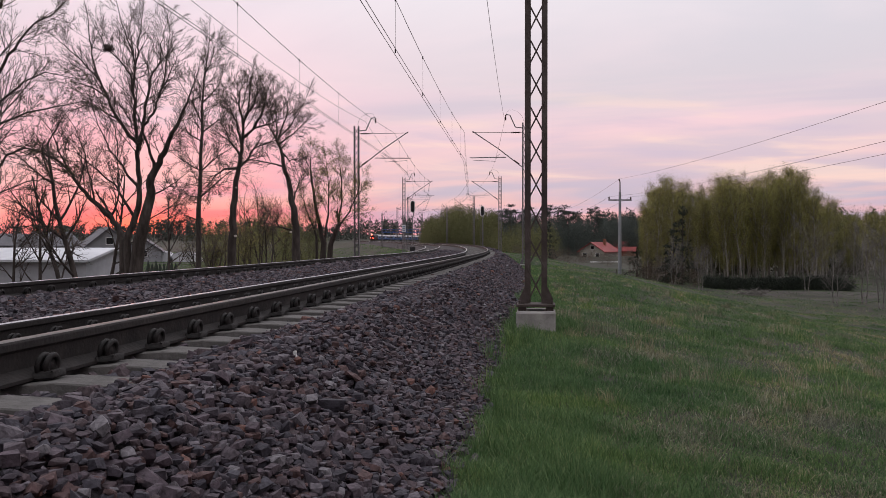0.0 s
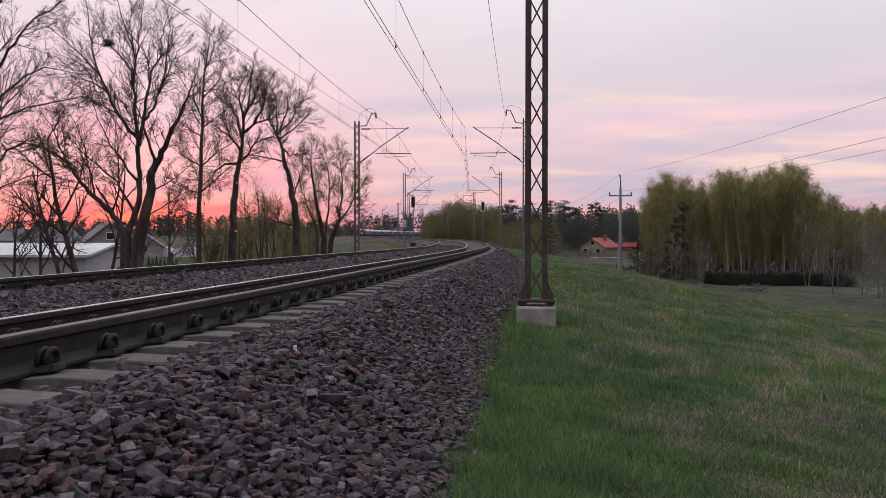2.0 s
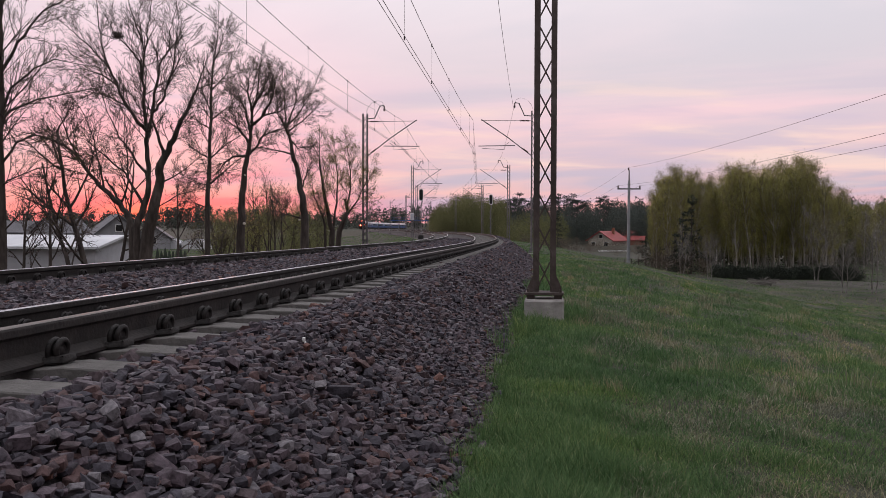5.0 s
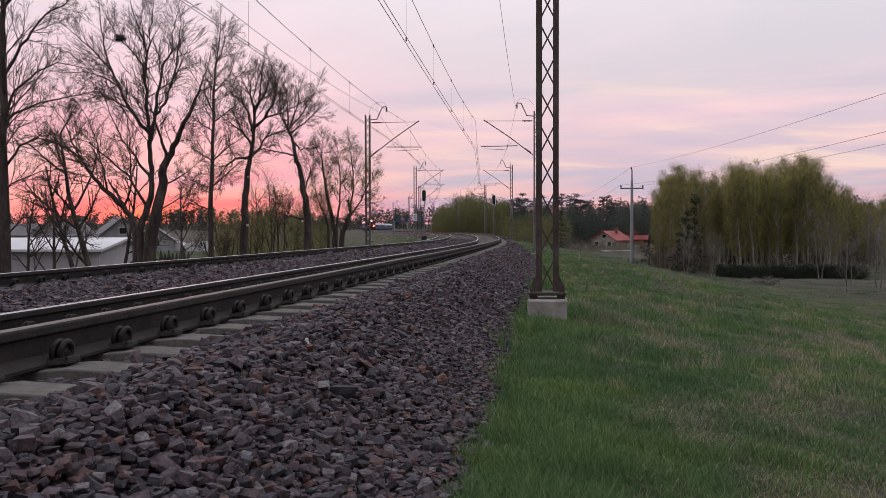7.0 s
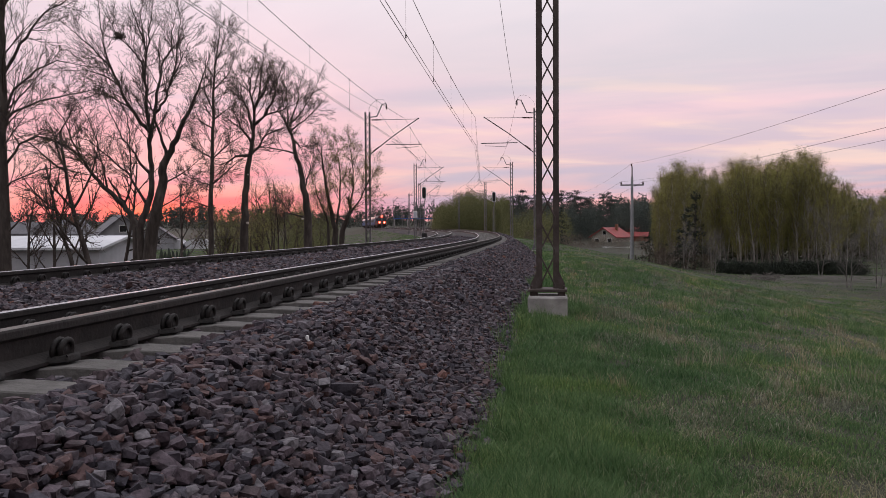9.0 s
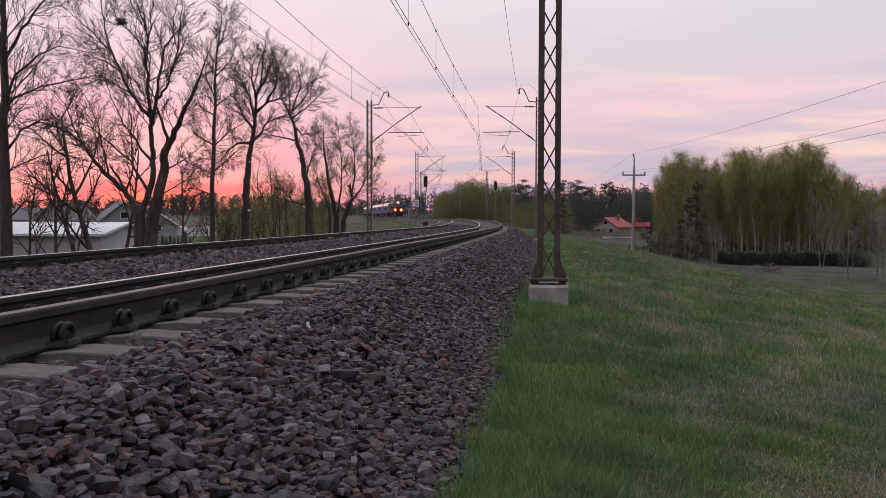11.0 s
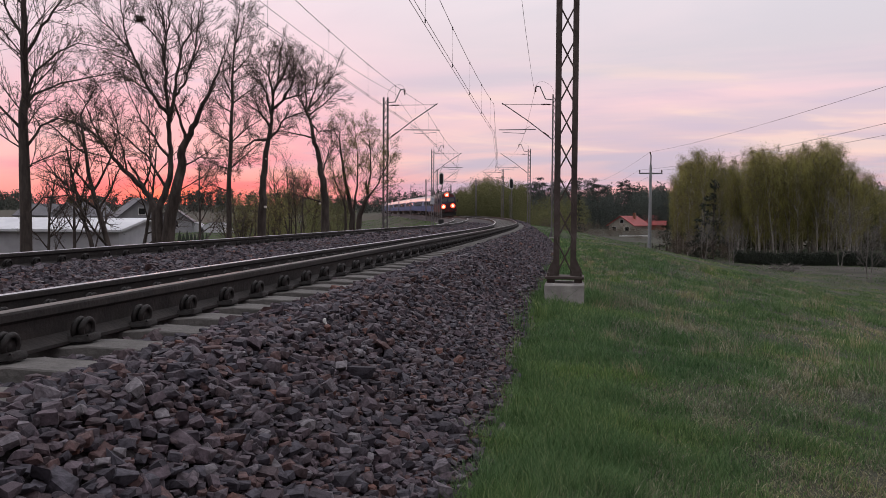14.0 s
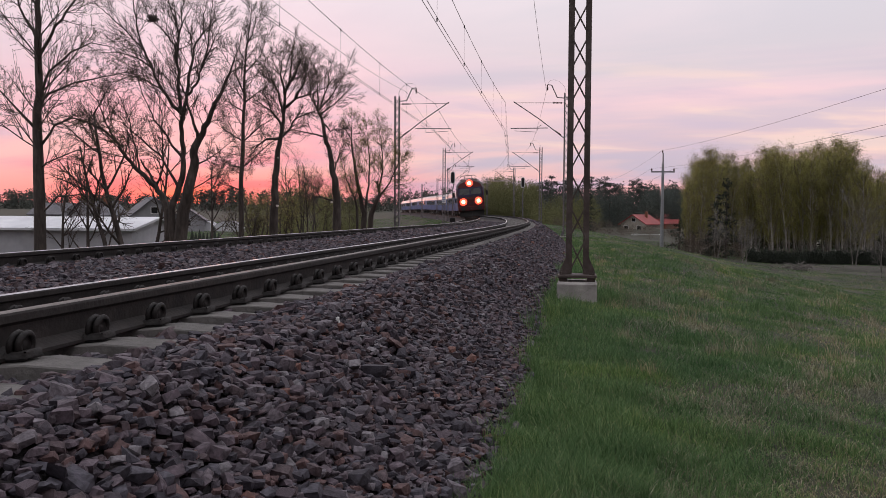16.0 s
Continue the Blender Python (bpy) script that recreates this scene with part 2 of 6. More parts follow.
# ---- mesh helpers ----
class Build:
    """Gathers vertices and faces of one mesh."""

    def __init__(self):
        self.v, self.f, self.m = [], [], []

    def add(self, vs, fs, mat=0):
        k = len(self.v)
        self.v += [tuple(p) for p in vs]
        self.f += [tuple(k + i for i in f) for f in fs]
        self.m += [mat] * len(fs)

    def box(self, lo, hi, mat=0, mtx=None, bevel=0.0):
        x0, y0, z0 = lo
        x1, y1, z1 = hi
        if bevel:
            b = bevel
            vs, fs = [], []
            for sx in (0, 1):
                for sy in (0, 1):
                    for sz in (0, 1):
                        X, Y, Z = (x1 if sx else x0), (y1 if sy else y0), (z1 if sz else z0)
                        dx, dy, dz = (-b if sx else b), (-b if sy else b), (-b if sz else b)
                        vs += [(X, Y + dy, Z + dz), (X + dx, Y, Z + dz), (X + dx, Y + dy, Z)]
            c = lambda a, bb, cc, k: ((a * 2 + bb) * 2 + cc) * 3 + k
            for s in (0, 1):
                fs.append((c(s, 0, 0, 0), c(s, 1, 0, 0), c(s, 1, 1, 0), c(s, 0, 1, 0))[:: 1 if s else -1])
                fs.append((c(0, s, 0, 1), c(1, s, 0, 1), c(1, s, 1, 1), c(0, s, 1, 1))[:: -1 if s else 1])
                fs.append((c(0, 0, s, 2), c(1, 0, s, 2), c(1, 1, s, 2), c(0, 1, s, 2))[:: 1 if s else -1])
            for p in (0, 1):
                for q in (0, 1):
                    fs.append((c(p, q, 0, 0), c(p, q, 1, 0), c(p, q, 1, 1), c(p, q, 0, 1)))
                    fs.append((c(p, 0, q, 0), c(p, 1, q, 0), c(p, 1, q, 2), c(p, 0, q, 2)))
                    fs.append((c(0, p, q, 1), c(1, p, q, 1), c(1, p, q, 2), c(0, p, q, 2)))
                    for r in (0, 1):
                        fs.append((c(p, q, r, 0), c(p, q, r, 1), c(p, q, r, 2)))
        else:
            vs = [(x, y, z) for x in (x0, x1) for y in (y0, y1) for z in (z0, z1)]
            fs = [(0, 1, 3, 2), (4, 6, 7, 5), (0, 4, 5, 1), (2, 3, 7, 6), (0, 2, 6, 4), (1, 5, 7, 3)]
        if mtx is not None:
            vs = [mtx @ Vector(p) for p in vs]
        self.add(vs, fs, mat)
        return self

    def tube(self, pts, radii, n=6, mat=0, cap=True):
        pts = [Vector(p) for p in pts]
        if isinstance(radii, (int, float)):
            radii = [radii] * len(pts)
        vs, fs = [], []
        ref = None
        for i, p in enumerate(pts):
            d = (pts[min(i + 1, len(pts) - 1)] - pts[max(i - 1, 0)]).normalized()
            if ref is None:
                ref = d.orthogonal().normalized()
            else:
                ref = (ref - d * ref.dot(d))
                ref = ref.normalized() if ref.length > 1e-6 else d.orthogonal().normalized()
            b = d.cross(ref)
            for k in range(n):
                a = 2 * math.pi * k / n
                vs.append(p + (ref * math.cos(a) + b * math.sin(a)) * radii[i])
        for i in range(len(pts) - 1):
            for k in range(n):
                fs.append((i * n + k, i * n + (k + 1) % n, (i + 1) * n + (k + 1) % n, (i + 1) * n + k))
        if cap:
            fs.append(tuple(range(n - 1, -1, -1)))
            fs.append(tuple((len(pts) - 1) * n + k for k in range(n)))
        self.add(vs, fs, mat)
        return self

    def loft(self, rings, mat=0, cap=True, closed=True):
        """Rings of equal count, joined one to the next."""
        n = len(rings[0])
        vs = [p for r in rings for p in r]
        fs = []
        for i in range(len(rings) - 1):
            for k in range(n if closed else n - 1):
                fs.append((i * n + k, i * n + (k + 1) % n, (i + 1) * n + (k + 1) % n, (i + 1) * n + k))
        if cap:
            fs.append(tuple(range(n - 1, -1, -1)))
            fs.append(tuple((len(rings) - 1) * n + k for k in range(n)))
        self.add(vs, fs, mat)
        return self

    def mesh(self, name, mats, smooth=False):
        me = bpy.data.meshes.new(name)
        me.from_pydata(self.v, [], self.f)
        for mt in mats if isinstance(mats, (list, tuple)) else [mats]:
            me.materials.append(mt)
        me.polygons.foreach_set("material_index", self.m)
        if smooth:
            me.polygons.foreach_set("use_smooth", [True] * len(self.f))
        me.update()
        return me


def np_mesh(name, V, F, mat, smooth=False):
    """Mesh from arrays: V (n, 3), F (m, 3 or 4)."""
    me = bpy.data.meshes.new(name)
    k = F.shape[1]
    me.vertices.add(len(V))
    me.vertices.foreach_set("co", np.ascontiguousarray(V, dtype=np.float32).ravel())
    me.loops.add(F.size)
    me.loops.foreach_set("vertex_index", np.ascontiguousarray(F, dtype=np.int32).ravel())
    me.polygons.add(len(F))
    me.polygons.foreach_set("loop_start", np.arange(0, F.size, k, dtype=np.int32))
    me.polygons.foreach_set("use_smooth", np.full(len(F), smooth))
    me.materials.append(mat)
    me.update(calc_edges=True)
    return me


def part(name, build, mats, parent, label="", smooth=False, m=None):
    me = build if isinstance(build, bpy.types.Mesh) else build.mesh(name, mats, smooth)
    ob = new(name, me)
    ob.parent = parent
    if m is not None:
        ob.matrix_basis = m
    if label:
        ob["label"] = label
    return ob


def thing(name, label, category, group="", m=None, kind="", data=None):
    ob = new(name, data)
    if m is not None:
        ob.matrix_basis = m
    return tagged(ob, label, category, group, kind)


# ---- plan of the railway: the line of the outer rail of the near track ----
TH0, X0 = 0.13794, -2.256
PS = np.arange(-70.0, 951.0, 1.0)
_k = np.interp(PS, [-70, 168.6, 198.6, 347, 387, 950], [-1 / 621.3, -1 / 621.3, 0, 0, 1 / 669.2, 1 / 669.2])
_th = np.r_[0, np.cumsum((_k[1:] + _k[:-1]) / 2)]
PT = _th - _th[70] + TH0
_mid = (PT[1:] + PT[:-1]) / 2
_x = np.r_[0, np.cumsum(np.sin(_mid))]
_y = np.r_[0, np.cumsum(np.cos(_mid))]
PX, PY = _x - _x[70] + X0, _y - _y[70]
RAIL_Z = ([-70, 0, 12, 26, 56, 90, 160, 210, 400, 950], [0.84, 0.84, 0.84, 0.80, 0.66, 0.72, 0.78, 0.92, 1.0, 1.0])


def on_line(s, u):
    """Plan place and heading at s metres along and u metres to the right of the line."""
    t = np.interp(s, PS, PT)
    return np.interp(s, PS, PX) + u * np.cos(t), np.interp(s, PS, PY) - u * np.sin(t), t


def rail_z(s):
    return np.interp(s, *RAIL_Z)


def cant(s):
    return np.interp(s, [0, 150, 220, 950], [0.155, 0.155, 0.0, 0.0])


def line_coords(X, Y):
    """s and u of places in plan (arrays)."""
    X, Y = np.asarray(X, float).ravel(), np.asarray(Y, float).ravel()
    S, U = np.empty(len(X)), np.empty(len(X))
    qx, qy, qt, qs = PX[::2], PY[::2], PT[::2], PS[::2]
    for a in range(0, len(X), 20000):
        b = slice(a, a + 20000)
        d = (X[b, None] - qx) ** 2 + (Y[b, None] - qy) ** 2
        i = d.argmin(1)
        ex, ey = X[b] - qx[i], Y[b] - qy[i]
        S[b] = qs[i] + ex * np.sin(qt[i]) + ey * np.cos(qt[i])
        U[b] = ex * np.cos(qt[i]) - ey * np.sin(qt[i])
    return S, U


def wavy(X, Y, w, seed=0):
    """Soft unevenness, about -1 to 1, with waves of about w metres."""
    r = np.random.RandomState(seed)
    z = 0
    for k in range(7):
        a, p, f = r.uniform(0, 6.28), r.uniform(0, 6.28), r.uniform(0.6, 1.7)
        z = z + np.sin((X * np.cos(a) + Y * np.sin(a)) * 6.28 * f / w + p)
    return z / 3.2


def ground_z(X, Y):
    """Height of the land: embankment shoulder, slopes and fields; the ballast lies on it."""
    S, U = line_coords(X, Y)
    R = np.hypot(X, Y)
    base = np.interp(U, [-400, -60, -22, -12, -9.3, -7.2, -6.6, 1.0, 1.7, 3.5, 6, 10, 14, 20, 45, 120, 400],
                     [-2.2, -2.4, -2.5, -1.5, -0.45, -0.1, -0.05, -0.05, 0.0, -0.08, -0.45, -1.38, -2.15, -2.60, -2.75, -2.75, -2.8])
    lift = np.where(U < 2.5, rail_z(S) - 0.84, (rail_z(S) - 0.84) * np.clip(1 - (U - 2.5) / 8, 0, 1))
    rough = np.clip((np.abs(U + 2.5) - 4.2) / 3, 0, 1)
    z = base + lift + rough * (0.028 * wavy(X, Y, 3.1, 1) + 0.10 * wavy(X, Y, 11, 2))
    z = z + np.clip((R - 60) / 400, 0, 1) * 0.5 * wavy(X, Y, 120, 3)
    # low swell of the shoulder round the near mast
    z = z + 0.12 * np.exp(-((S - 12) / 5) ** 2) * np.clip(1.5 - np.abs(U - 2.1), 0, 1)
    # land behind rises a little to low wooded hills
    z = z + np.clip((R - 350) / 1500, 0, 1) ** 1.3 * 14 * (1 + 0.4 * wavy(X, Y, 700, 4)) * np.clip(np.abs(U + 3) / 60, 0, 1)
    return z


def ballast_z(S, U):
    """Top of the ballast across both tracks."""
    c = cant(S)
    top = np.interp(U, [-7.6, -6.6, -5.95, -5.4, -4.0, -3.5, -2.6, -2.0, -1.5, 0, 0.36, 0.48, 0.78, 1.76, 2.1],
                    [-0.95, -0.62, -0.20, -0.20, -0.195, -0.195, -0.20, -0.21, -0.21, -0.225, -0.222, -0.185, -0.205, -0.83, -1.0])
    tilt = np.interp(U, [-7.6, -5.95, -5.5, -4.0, -3.4, -2.3, -1.5, 0.0, 0.6], [-1.0, -1.45, -1.45, -0.5, -0.2, -0.75, -1.0, 0.0, 0.0])
    return rail_z(S) + top + tilt * c


# ---- ground: one sheet to the horizon ----
def make_ground():
    r = np.r_[0.0, np.geomspace(0.8, 40, 110), np.geomspace(41.5, 4000, 90)]
    a = np.radians(np.r_[np.arange(-40, 40, 0.5), np.arange(40, 320, 5.0)])
    RR, AA = np.meshgrid(r, a, indexing="ij")
    X, Y = (RR * np.sin(AA)).ravel(), (RR * np.cos(AA)).ravel()
    Z = ground_z(X, Y)
    n, k = len(r), len(a)
    i, j = np.meshgrid(np.arange(n - 1), np.arange(k), indexing="ij")
    F = np.stack([i * k + j, i * k + (j + 1) % k, (i + 1) * k + (j + 1) % k, (i + 1) * k + j], -1).reshape(-1, 4)
    me = np_mesh("ground", np.c_[X, Y, Z], F[:, ::-1], M_ground, True)
    tagged(new("ground", me), "uneven grassy embankment slope and rough meadow", "ground", kind="structure")


make_ground()


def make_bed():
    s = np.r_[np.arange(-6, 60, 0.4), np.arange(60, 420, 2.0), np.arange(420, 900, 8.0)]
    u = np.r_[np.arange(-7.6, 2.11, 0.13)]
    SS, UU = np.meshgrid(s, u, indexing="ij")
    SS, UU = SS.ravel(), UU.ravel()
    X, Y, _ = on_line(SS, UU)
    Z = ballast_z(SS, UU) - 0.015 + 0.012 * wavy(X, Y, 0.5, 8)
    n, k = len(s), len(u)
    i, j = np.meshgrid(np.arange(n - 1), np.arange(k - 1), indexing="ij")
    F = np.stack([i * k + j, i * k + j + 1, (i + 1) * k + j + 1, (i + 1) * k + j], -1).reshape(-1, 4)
    # sheet under the stones, its dark colour deepens the gaps between them
    me = np_mesh("ballast_bed", np.c_[X, Y, Z], F, M_bed_shade, True)
    return tagged(new("ballast_bed", me), "heaped crushed stone track ballast, bed coloured dark as shade between the stones", "track ballast", kind="structure")


bed = make_bed()


# ---- tracks ----
RAIL_PROFILE = [(-0.036, -0.012), (-0.031, -0.003), (-0.02, 0.0), (0.02, 0.0), (0.031, -0.003), (0.036, -0.012), (0.036, -0.040), (0.011, -0.056),
                (0.009, -0.128), (0.075, -0.158), (0.075, -0.172), (-0.075, -0.172), (-0.075, -0.158), (-0.009, -0.128), (-0.011, -0.056), (-0.036, -0.040)]


def rail_height(s, u):
    """Top of a rail; the outer rail of each track stands higher by the cant."""
    drop = np.interp(u, [-5.505, -4.0, -1.505, 0.0], [1.5, 0.5, 1.0, 0.0])
    return rail_z(s) - drop * cant(s)


def make_rail(u, parent):
    s = np.r_[np.arange(-6, 120, 1.0), np.arange(120, 420, 3.0), np.arange(420, 900, 8.0)]
    b = Build()
    rings = []
    for q in s:
        z = float(rail_height(q, u))
        rings.append([(*[float(c) for c in on_line(q, u + px)[:2]], z + pz) for px, pz in RAIL_PROFILE])
    n = len(RAIL_PROFILE)
    b.loft(rings)
    for k, f in enumerate(b.f[:-2]):
        b.m[k] = 1 if k % n in (1, 2, 3) else 0
    return part("rail", b, [M_steel_side, M_steel_dull if u == 0.0 else M_steel_top], parent, "rusty steel rail with a polished running surface")


def sleeper_mesh():
    b = Build()
    rings = []
    for x, w, h in ((-1.30, 0.13, -0.06), (-1.285, 0.14, -0.050), (-0.95, 0.14, -0.004), (-0.45, 0.14, 0.0), (-0.30, 0.115, -0.035), (0.30, 0.115, -0.035), (0.45, 0.14, 0.0), (0.95, 0.14, -0.004), (1.285, 0.14, -0.050), (1.30, 0.13, -0.06)):
        h = min(h, 0.0) if abs(x) > 1.29 else h
        rings.append([(x, -w * 0.92, -0.2), (x, -w * 0.80, h - 0.006), (x, -w * 0.76, h), (x, w * 0.76, h), (x, w * 0.80, h - 0.006), (x, w * 0.92, -0.2)])
    b.loft(rings)
    return b.mesh("sleeper", M_sleeper)


def clip_mesh():
    """Sprung steel rail clip: two coiled loops and a cast shoulder."""
    b = Build()
    for dx, rr in ((-0.018, 0.047), (0.020, 0.043)):
        ring = [(dx + 0.010 * math.sin(a), rr * math.cos(a), rr * math.sin(a) + 0.03) for a in [math.radians(30 * i) for i in range(-2, 10)]]
        b.tube(ring, 0.0135, 6)
    b.tube([(-0.025, 0.0, 0.028), (0.022, 0.0, 0.028)], 0.036, 9)
    b.box((-0.05, -0.055, -0.03), (0.055, 0.055, 0.008), bevel=0.008)
    return b.mesh("clip", M_clip, True)


SLEEPER, CLIP = sleeper_mesh(), clip_mesh()
SLEEPER_S, SLEEPER_GAP = 3.605 - 0.495 * 20, 0.495


def make_track(label, u_out, count, clip_sides):
    tr = thing("railway_track", label, "railway track", "double track line", kind="structure")
    for u in (u_out, u_out - 1.505):
        make_rail(u, tr)
    s = SLEEPER_S
    far_sl = Build()
    base = [(v.co.x, v.co.y, v.co.z) for v in SLEEPER.vertices]
    faces = [tuple(p.vertices) for p in SLEEPER.polygons]
    for i in range(417):
        q = s + SLEEPER_GAP * i
        x, y, t = on_line(q, u_out - 0.7525)
        z0, z1 = float(rail_height(q, u_out)), float(rail_height(q, u_out - 1.505))
        m = Matrix.Translation((x, y, (z0 + z1) / 2 - 0.184)) @ pose(0, 0, 0, 0, 0, -math.degrees(t)) @ pose(0, 0, 0, 0, -math.degrees(math.asin((z0 - z1) / 1.505)), random.uniform(-0.4, 0.4))
        if i < count:
            part("sleeper", SLEEPER, None, tr, m=m)
            for dx, turn, upto in clip_sides:
                if i < upto:
                    part("clip", CLIP, None, tr, m=m @ pose(dx, random.uniform(-0.01, 0.01), 0.03, 0, 0, turn) @ Matrix.Diagonal((0.95, 0.95, 0.95, 1)))
        else:
            far_sl.add([m @ Vector(p) for p in base], faces)
    ob = part("sleepers", far_sl, M_sleeper, tr)
    ob["kind"] = "stuff"
    return tr


make_track("canted main-line track with rusty rails on concrete sleepers", 0.0, 190, ((0.7525 + 0.115, 0, 150), (-0.7525 + 0.115, 0, 120), (0.7525 - 0.115, 180, 46), (-0.7525 - 0.115, 180, 36)))
make_track("second parallel track with rusty rails on concrete sleepers", -4.0, 150, ((0.7525 + 0.115, 0, 150), (-0.7525 + 0.115, 0, 60), (0.7525 - 0.115, 180, 30), (-0.7525 - 0.115, 180, 30)))


# ---- overhead line ----
def lattice(b, x0, x1, z0, z1, step, r, ys):
    """Crossing round-bar lacing between two legs."""
    for yy in ys:
        n = max(1, round((z1 - z0) / step))
        h = (z1 - z0) / n
        for sgn in (0, 1):
            pts = []
            for i in range(n + 1):
                side = (i + sgn) % 2
                z = z0 + i * h
                if 0 < i < n:
                    pts += [((x0, x1)[side], yy, z - 0.02), ((x0, x1)[side], yy, z + 0.02)]
                else:
                    pts.append(((x0, x1)[side], yy, z))
            b.tube(pts, r, 5)


def make_mast(s, u, side, mat, tall, foundation, arms=True, sign=False, spikes=False, width=0.31, face=0.0):
    """Lattice steel overhead-line mast; side is -1 where its arm reaches left of the line, +1 right."""
    x, y, t = on_line(s, u)
    zr = float(rail_z(s))
    zg = float(ground_z(np.array([x]), np.array([y]))[0])
    foot = foundation if foundation is not None else zg + 0.1
    brown = mat is M_mast
    mast = thing("overhead_line_mast", "rust-brown lattice steel overhead line mast on a concrete block" if brown else "grey lattice steel overhead line mast with a cantilever arm",
                 "railway mast", "overhead line masts", m=Matrix.Translation((x, y, 0)) @ pose(0, 0, 0, 0, 0, -math.degrees(t) + face))
    w, d = width / 2, 0.075
    top = zr + tall
    for sx in (-1, 1):
        b = Build()
        for (a0, a1, c0, c1) in ((w - 0.012, w, -d, d), (w - 0.075, w - 0.012, -d, -d + 0.012), (w - 0.075, w - 0.012, d - 0.012, d)):
            lo, hi = sorted((sx * a0, sx * a1))
            b.box((lo, c0, foot + 0.09), (hi, c1, top))
        part("leg", b, mat, mast)
    b = Build()
    lattice(b, -w + 0.045, w - 0.045, foot + 0.12, top - 0.1, 0.42 if brown else 0.40, 0.0105 if brown else 0.012, (-d + 0.004,) if brown else (-d + 0.004, d - 0.004))
    part("lacing", b, mat, mast)
    b = Build()
    b.box((-w - 0.10, -0.2, foot + 0.05), (w + 0.10, 0.2, foot + 0.085), bevel=0.006)
    b.box((-w - 0.08, -0.16, foot + 0.0), (-w + 0.02, 0.16, foot + 0.05))
    b.box((w - 0.02, -0.16, foot + 0.0), (w + 0.08, 0.16, foot + 0.05))
    part("base_plate", b, mat, mast)
    for sx in (-1, 1):
        for yy in (-0.1, 0.1):
            g = Build()
            g.add([(sx * w, yy, foot + 0.085), (sx * (w + 0.075), yy, foot + 0.085), (sx * (w + 0.07), yy, foot + 0.15), (sx * w, yy, foot + 0.30),
                   (sx * w, yy + 0.012, foot + 0.085), (sx * (w + 0.075), yy + 0.012, foot + 0.085), (sx * (w + 0.07), yy + 0.012, foot + 0.15), (sx * w, yy + 0.012, foot + 0.30)],
                  [(0, 1, 2, 3), (7, 6, 5, 4), (0, 4, 5, 1), (1, 5, 6, 2), (2, 6, 7, 3), (3, 7, 4, 0)])
            part("gusset", g, mat, mast)
            n = Build()
            n.tube([(sx * (w + 0.06), yy * 1.5, foot + 0.08), (sx * (w + 0.06), yy * 1.5, foot + 0.13)], 0.018, 6)
            part("anchor_bolt", n, mat, mast)
    b = Build()
    hw = w + 0.105
    b.box((-hw, -0.30, min(zg, foot) - 0.5), (hw, 0.30, foot), bevel=0.025)
    part("foundation", b, M_concrete, mast, "weathered concrete foundation block")
    if spikes:
        b = Build()
        for k in range(2):
            z = zr + 2.2 + 0.42 * k
            for a in (-1, 1):
                b.tube([(a * 0.5, -0.2, z + 0.3), (a * 0.1, -0.1, z), (-a * 0.45, -0.15, z - 0.32)], 0.018, 4)
        part("climbing_guard", b, mat, mast)
    if sign:
        b = Build()
        b.box((-0.20, -0.20, zr + 1.40), (0.20, -0.17, zr + 2.10), bevel=0.008)
        sg = part("sign_plate", b, M_white, mast, "white sign plate with blue bars")
        b = Build()
        for k in range(3):
            b.box((-0.14, -0.206, zr + 1.48 + 0.20 * k), (0.14, -0.202, zr + 1.55 + 0.20 * k))
        part("blue_bar", b, M_bluepaint, sg)
    if not arms:
        return mast
    k = side
    b = Build()
    b.tube([(k * w, 0, zr + 4.55), (k * 1.45, 0, zr + 5.55), (k * 2.85, 0, zr + 6.5)], 0.028, 6)
    part("strut", b, mat, mast)
    b = Build()
    b.tube([(k * w, 0, zr + 6.42), (k * 2.85, 0, zr + 6.44)], 0.014, 5)
    part("stay", b, mat, mast)
    for (p, q) in (((k * 0.25, 0, zr + 6.421), (k * 0.75, 0, zr + 6.424)), ((k * 0.3, 0, zr + 4.70), (k * 0.62, 0, zr + 4.93))):
        b = Build()
        P, Q = Vector(p), Vector(q)
        b.tube([P.lerp(Q, i / 14) for i in range(15)], [0.05 if i % 2 else 0.022 for i in range(15)], 7)
        part("insulator", b, M_ceramic, mast)
    b = Build()
    b.tube([(k * 1.02, 0, zr + 5.08), (k * 3.0, 0, zr + 5.06)], 0.024, 6)
    b.tube([(k * 1.35, 0, zr + 5.25), (k * 1.6, 0, zr + 5.08)], 0.012, 5)
    part("registration_tube", b, mat, mast)
    b = Build()
    b.tube([(k * 1.55, 0, zr + 5.06), (k * 1.60, 0, zr + 4.86), (k * 2.8, 0, zr + 4.93)], 0.013, 5)
    part("steady_arm", b, mat, mast)
    b = Build()
    b.tube([(k * 0.1, 0, zr + tall - 0.28), (k * 0.52, 0, zr + tall - 0.24), (k * 0.82, 0, zr + tall + 0.42), (k * 1.05, 0, zr + tall + 0.45)], 0.03, 6)
    part("feeder_bracket", b, mat, mast)
    b = Build()
    b.tube([(k * 1.02 - k * 0.95 * (1 - math.cos(a)) / 2, 0, zr + tall + 0.42 + 0.42 * math.sin(a) - 0.35 * (1 - math.cos(a)) / 2)
            for a in [math.pi * i / 10 for i in range(11)]], 0.007, 4)
    part("jumper_cable", b, M_wire, mast)
    b = Build()
    b.tube([(k * 1.05, 0, zr + tall + 0.42 - 0.035 * i) for i in range(9)], [0.055 if i % 2 else 0.025 for i in range(9)], 7)
    part("feeder_insulator", b, M_ceramic, mast)
    return mast


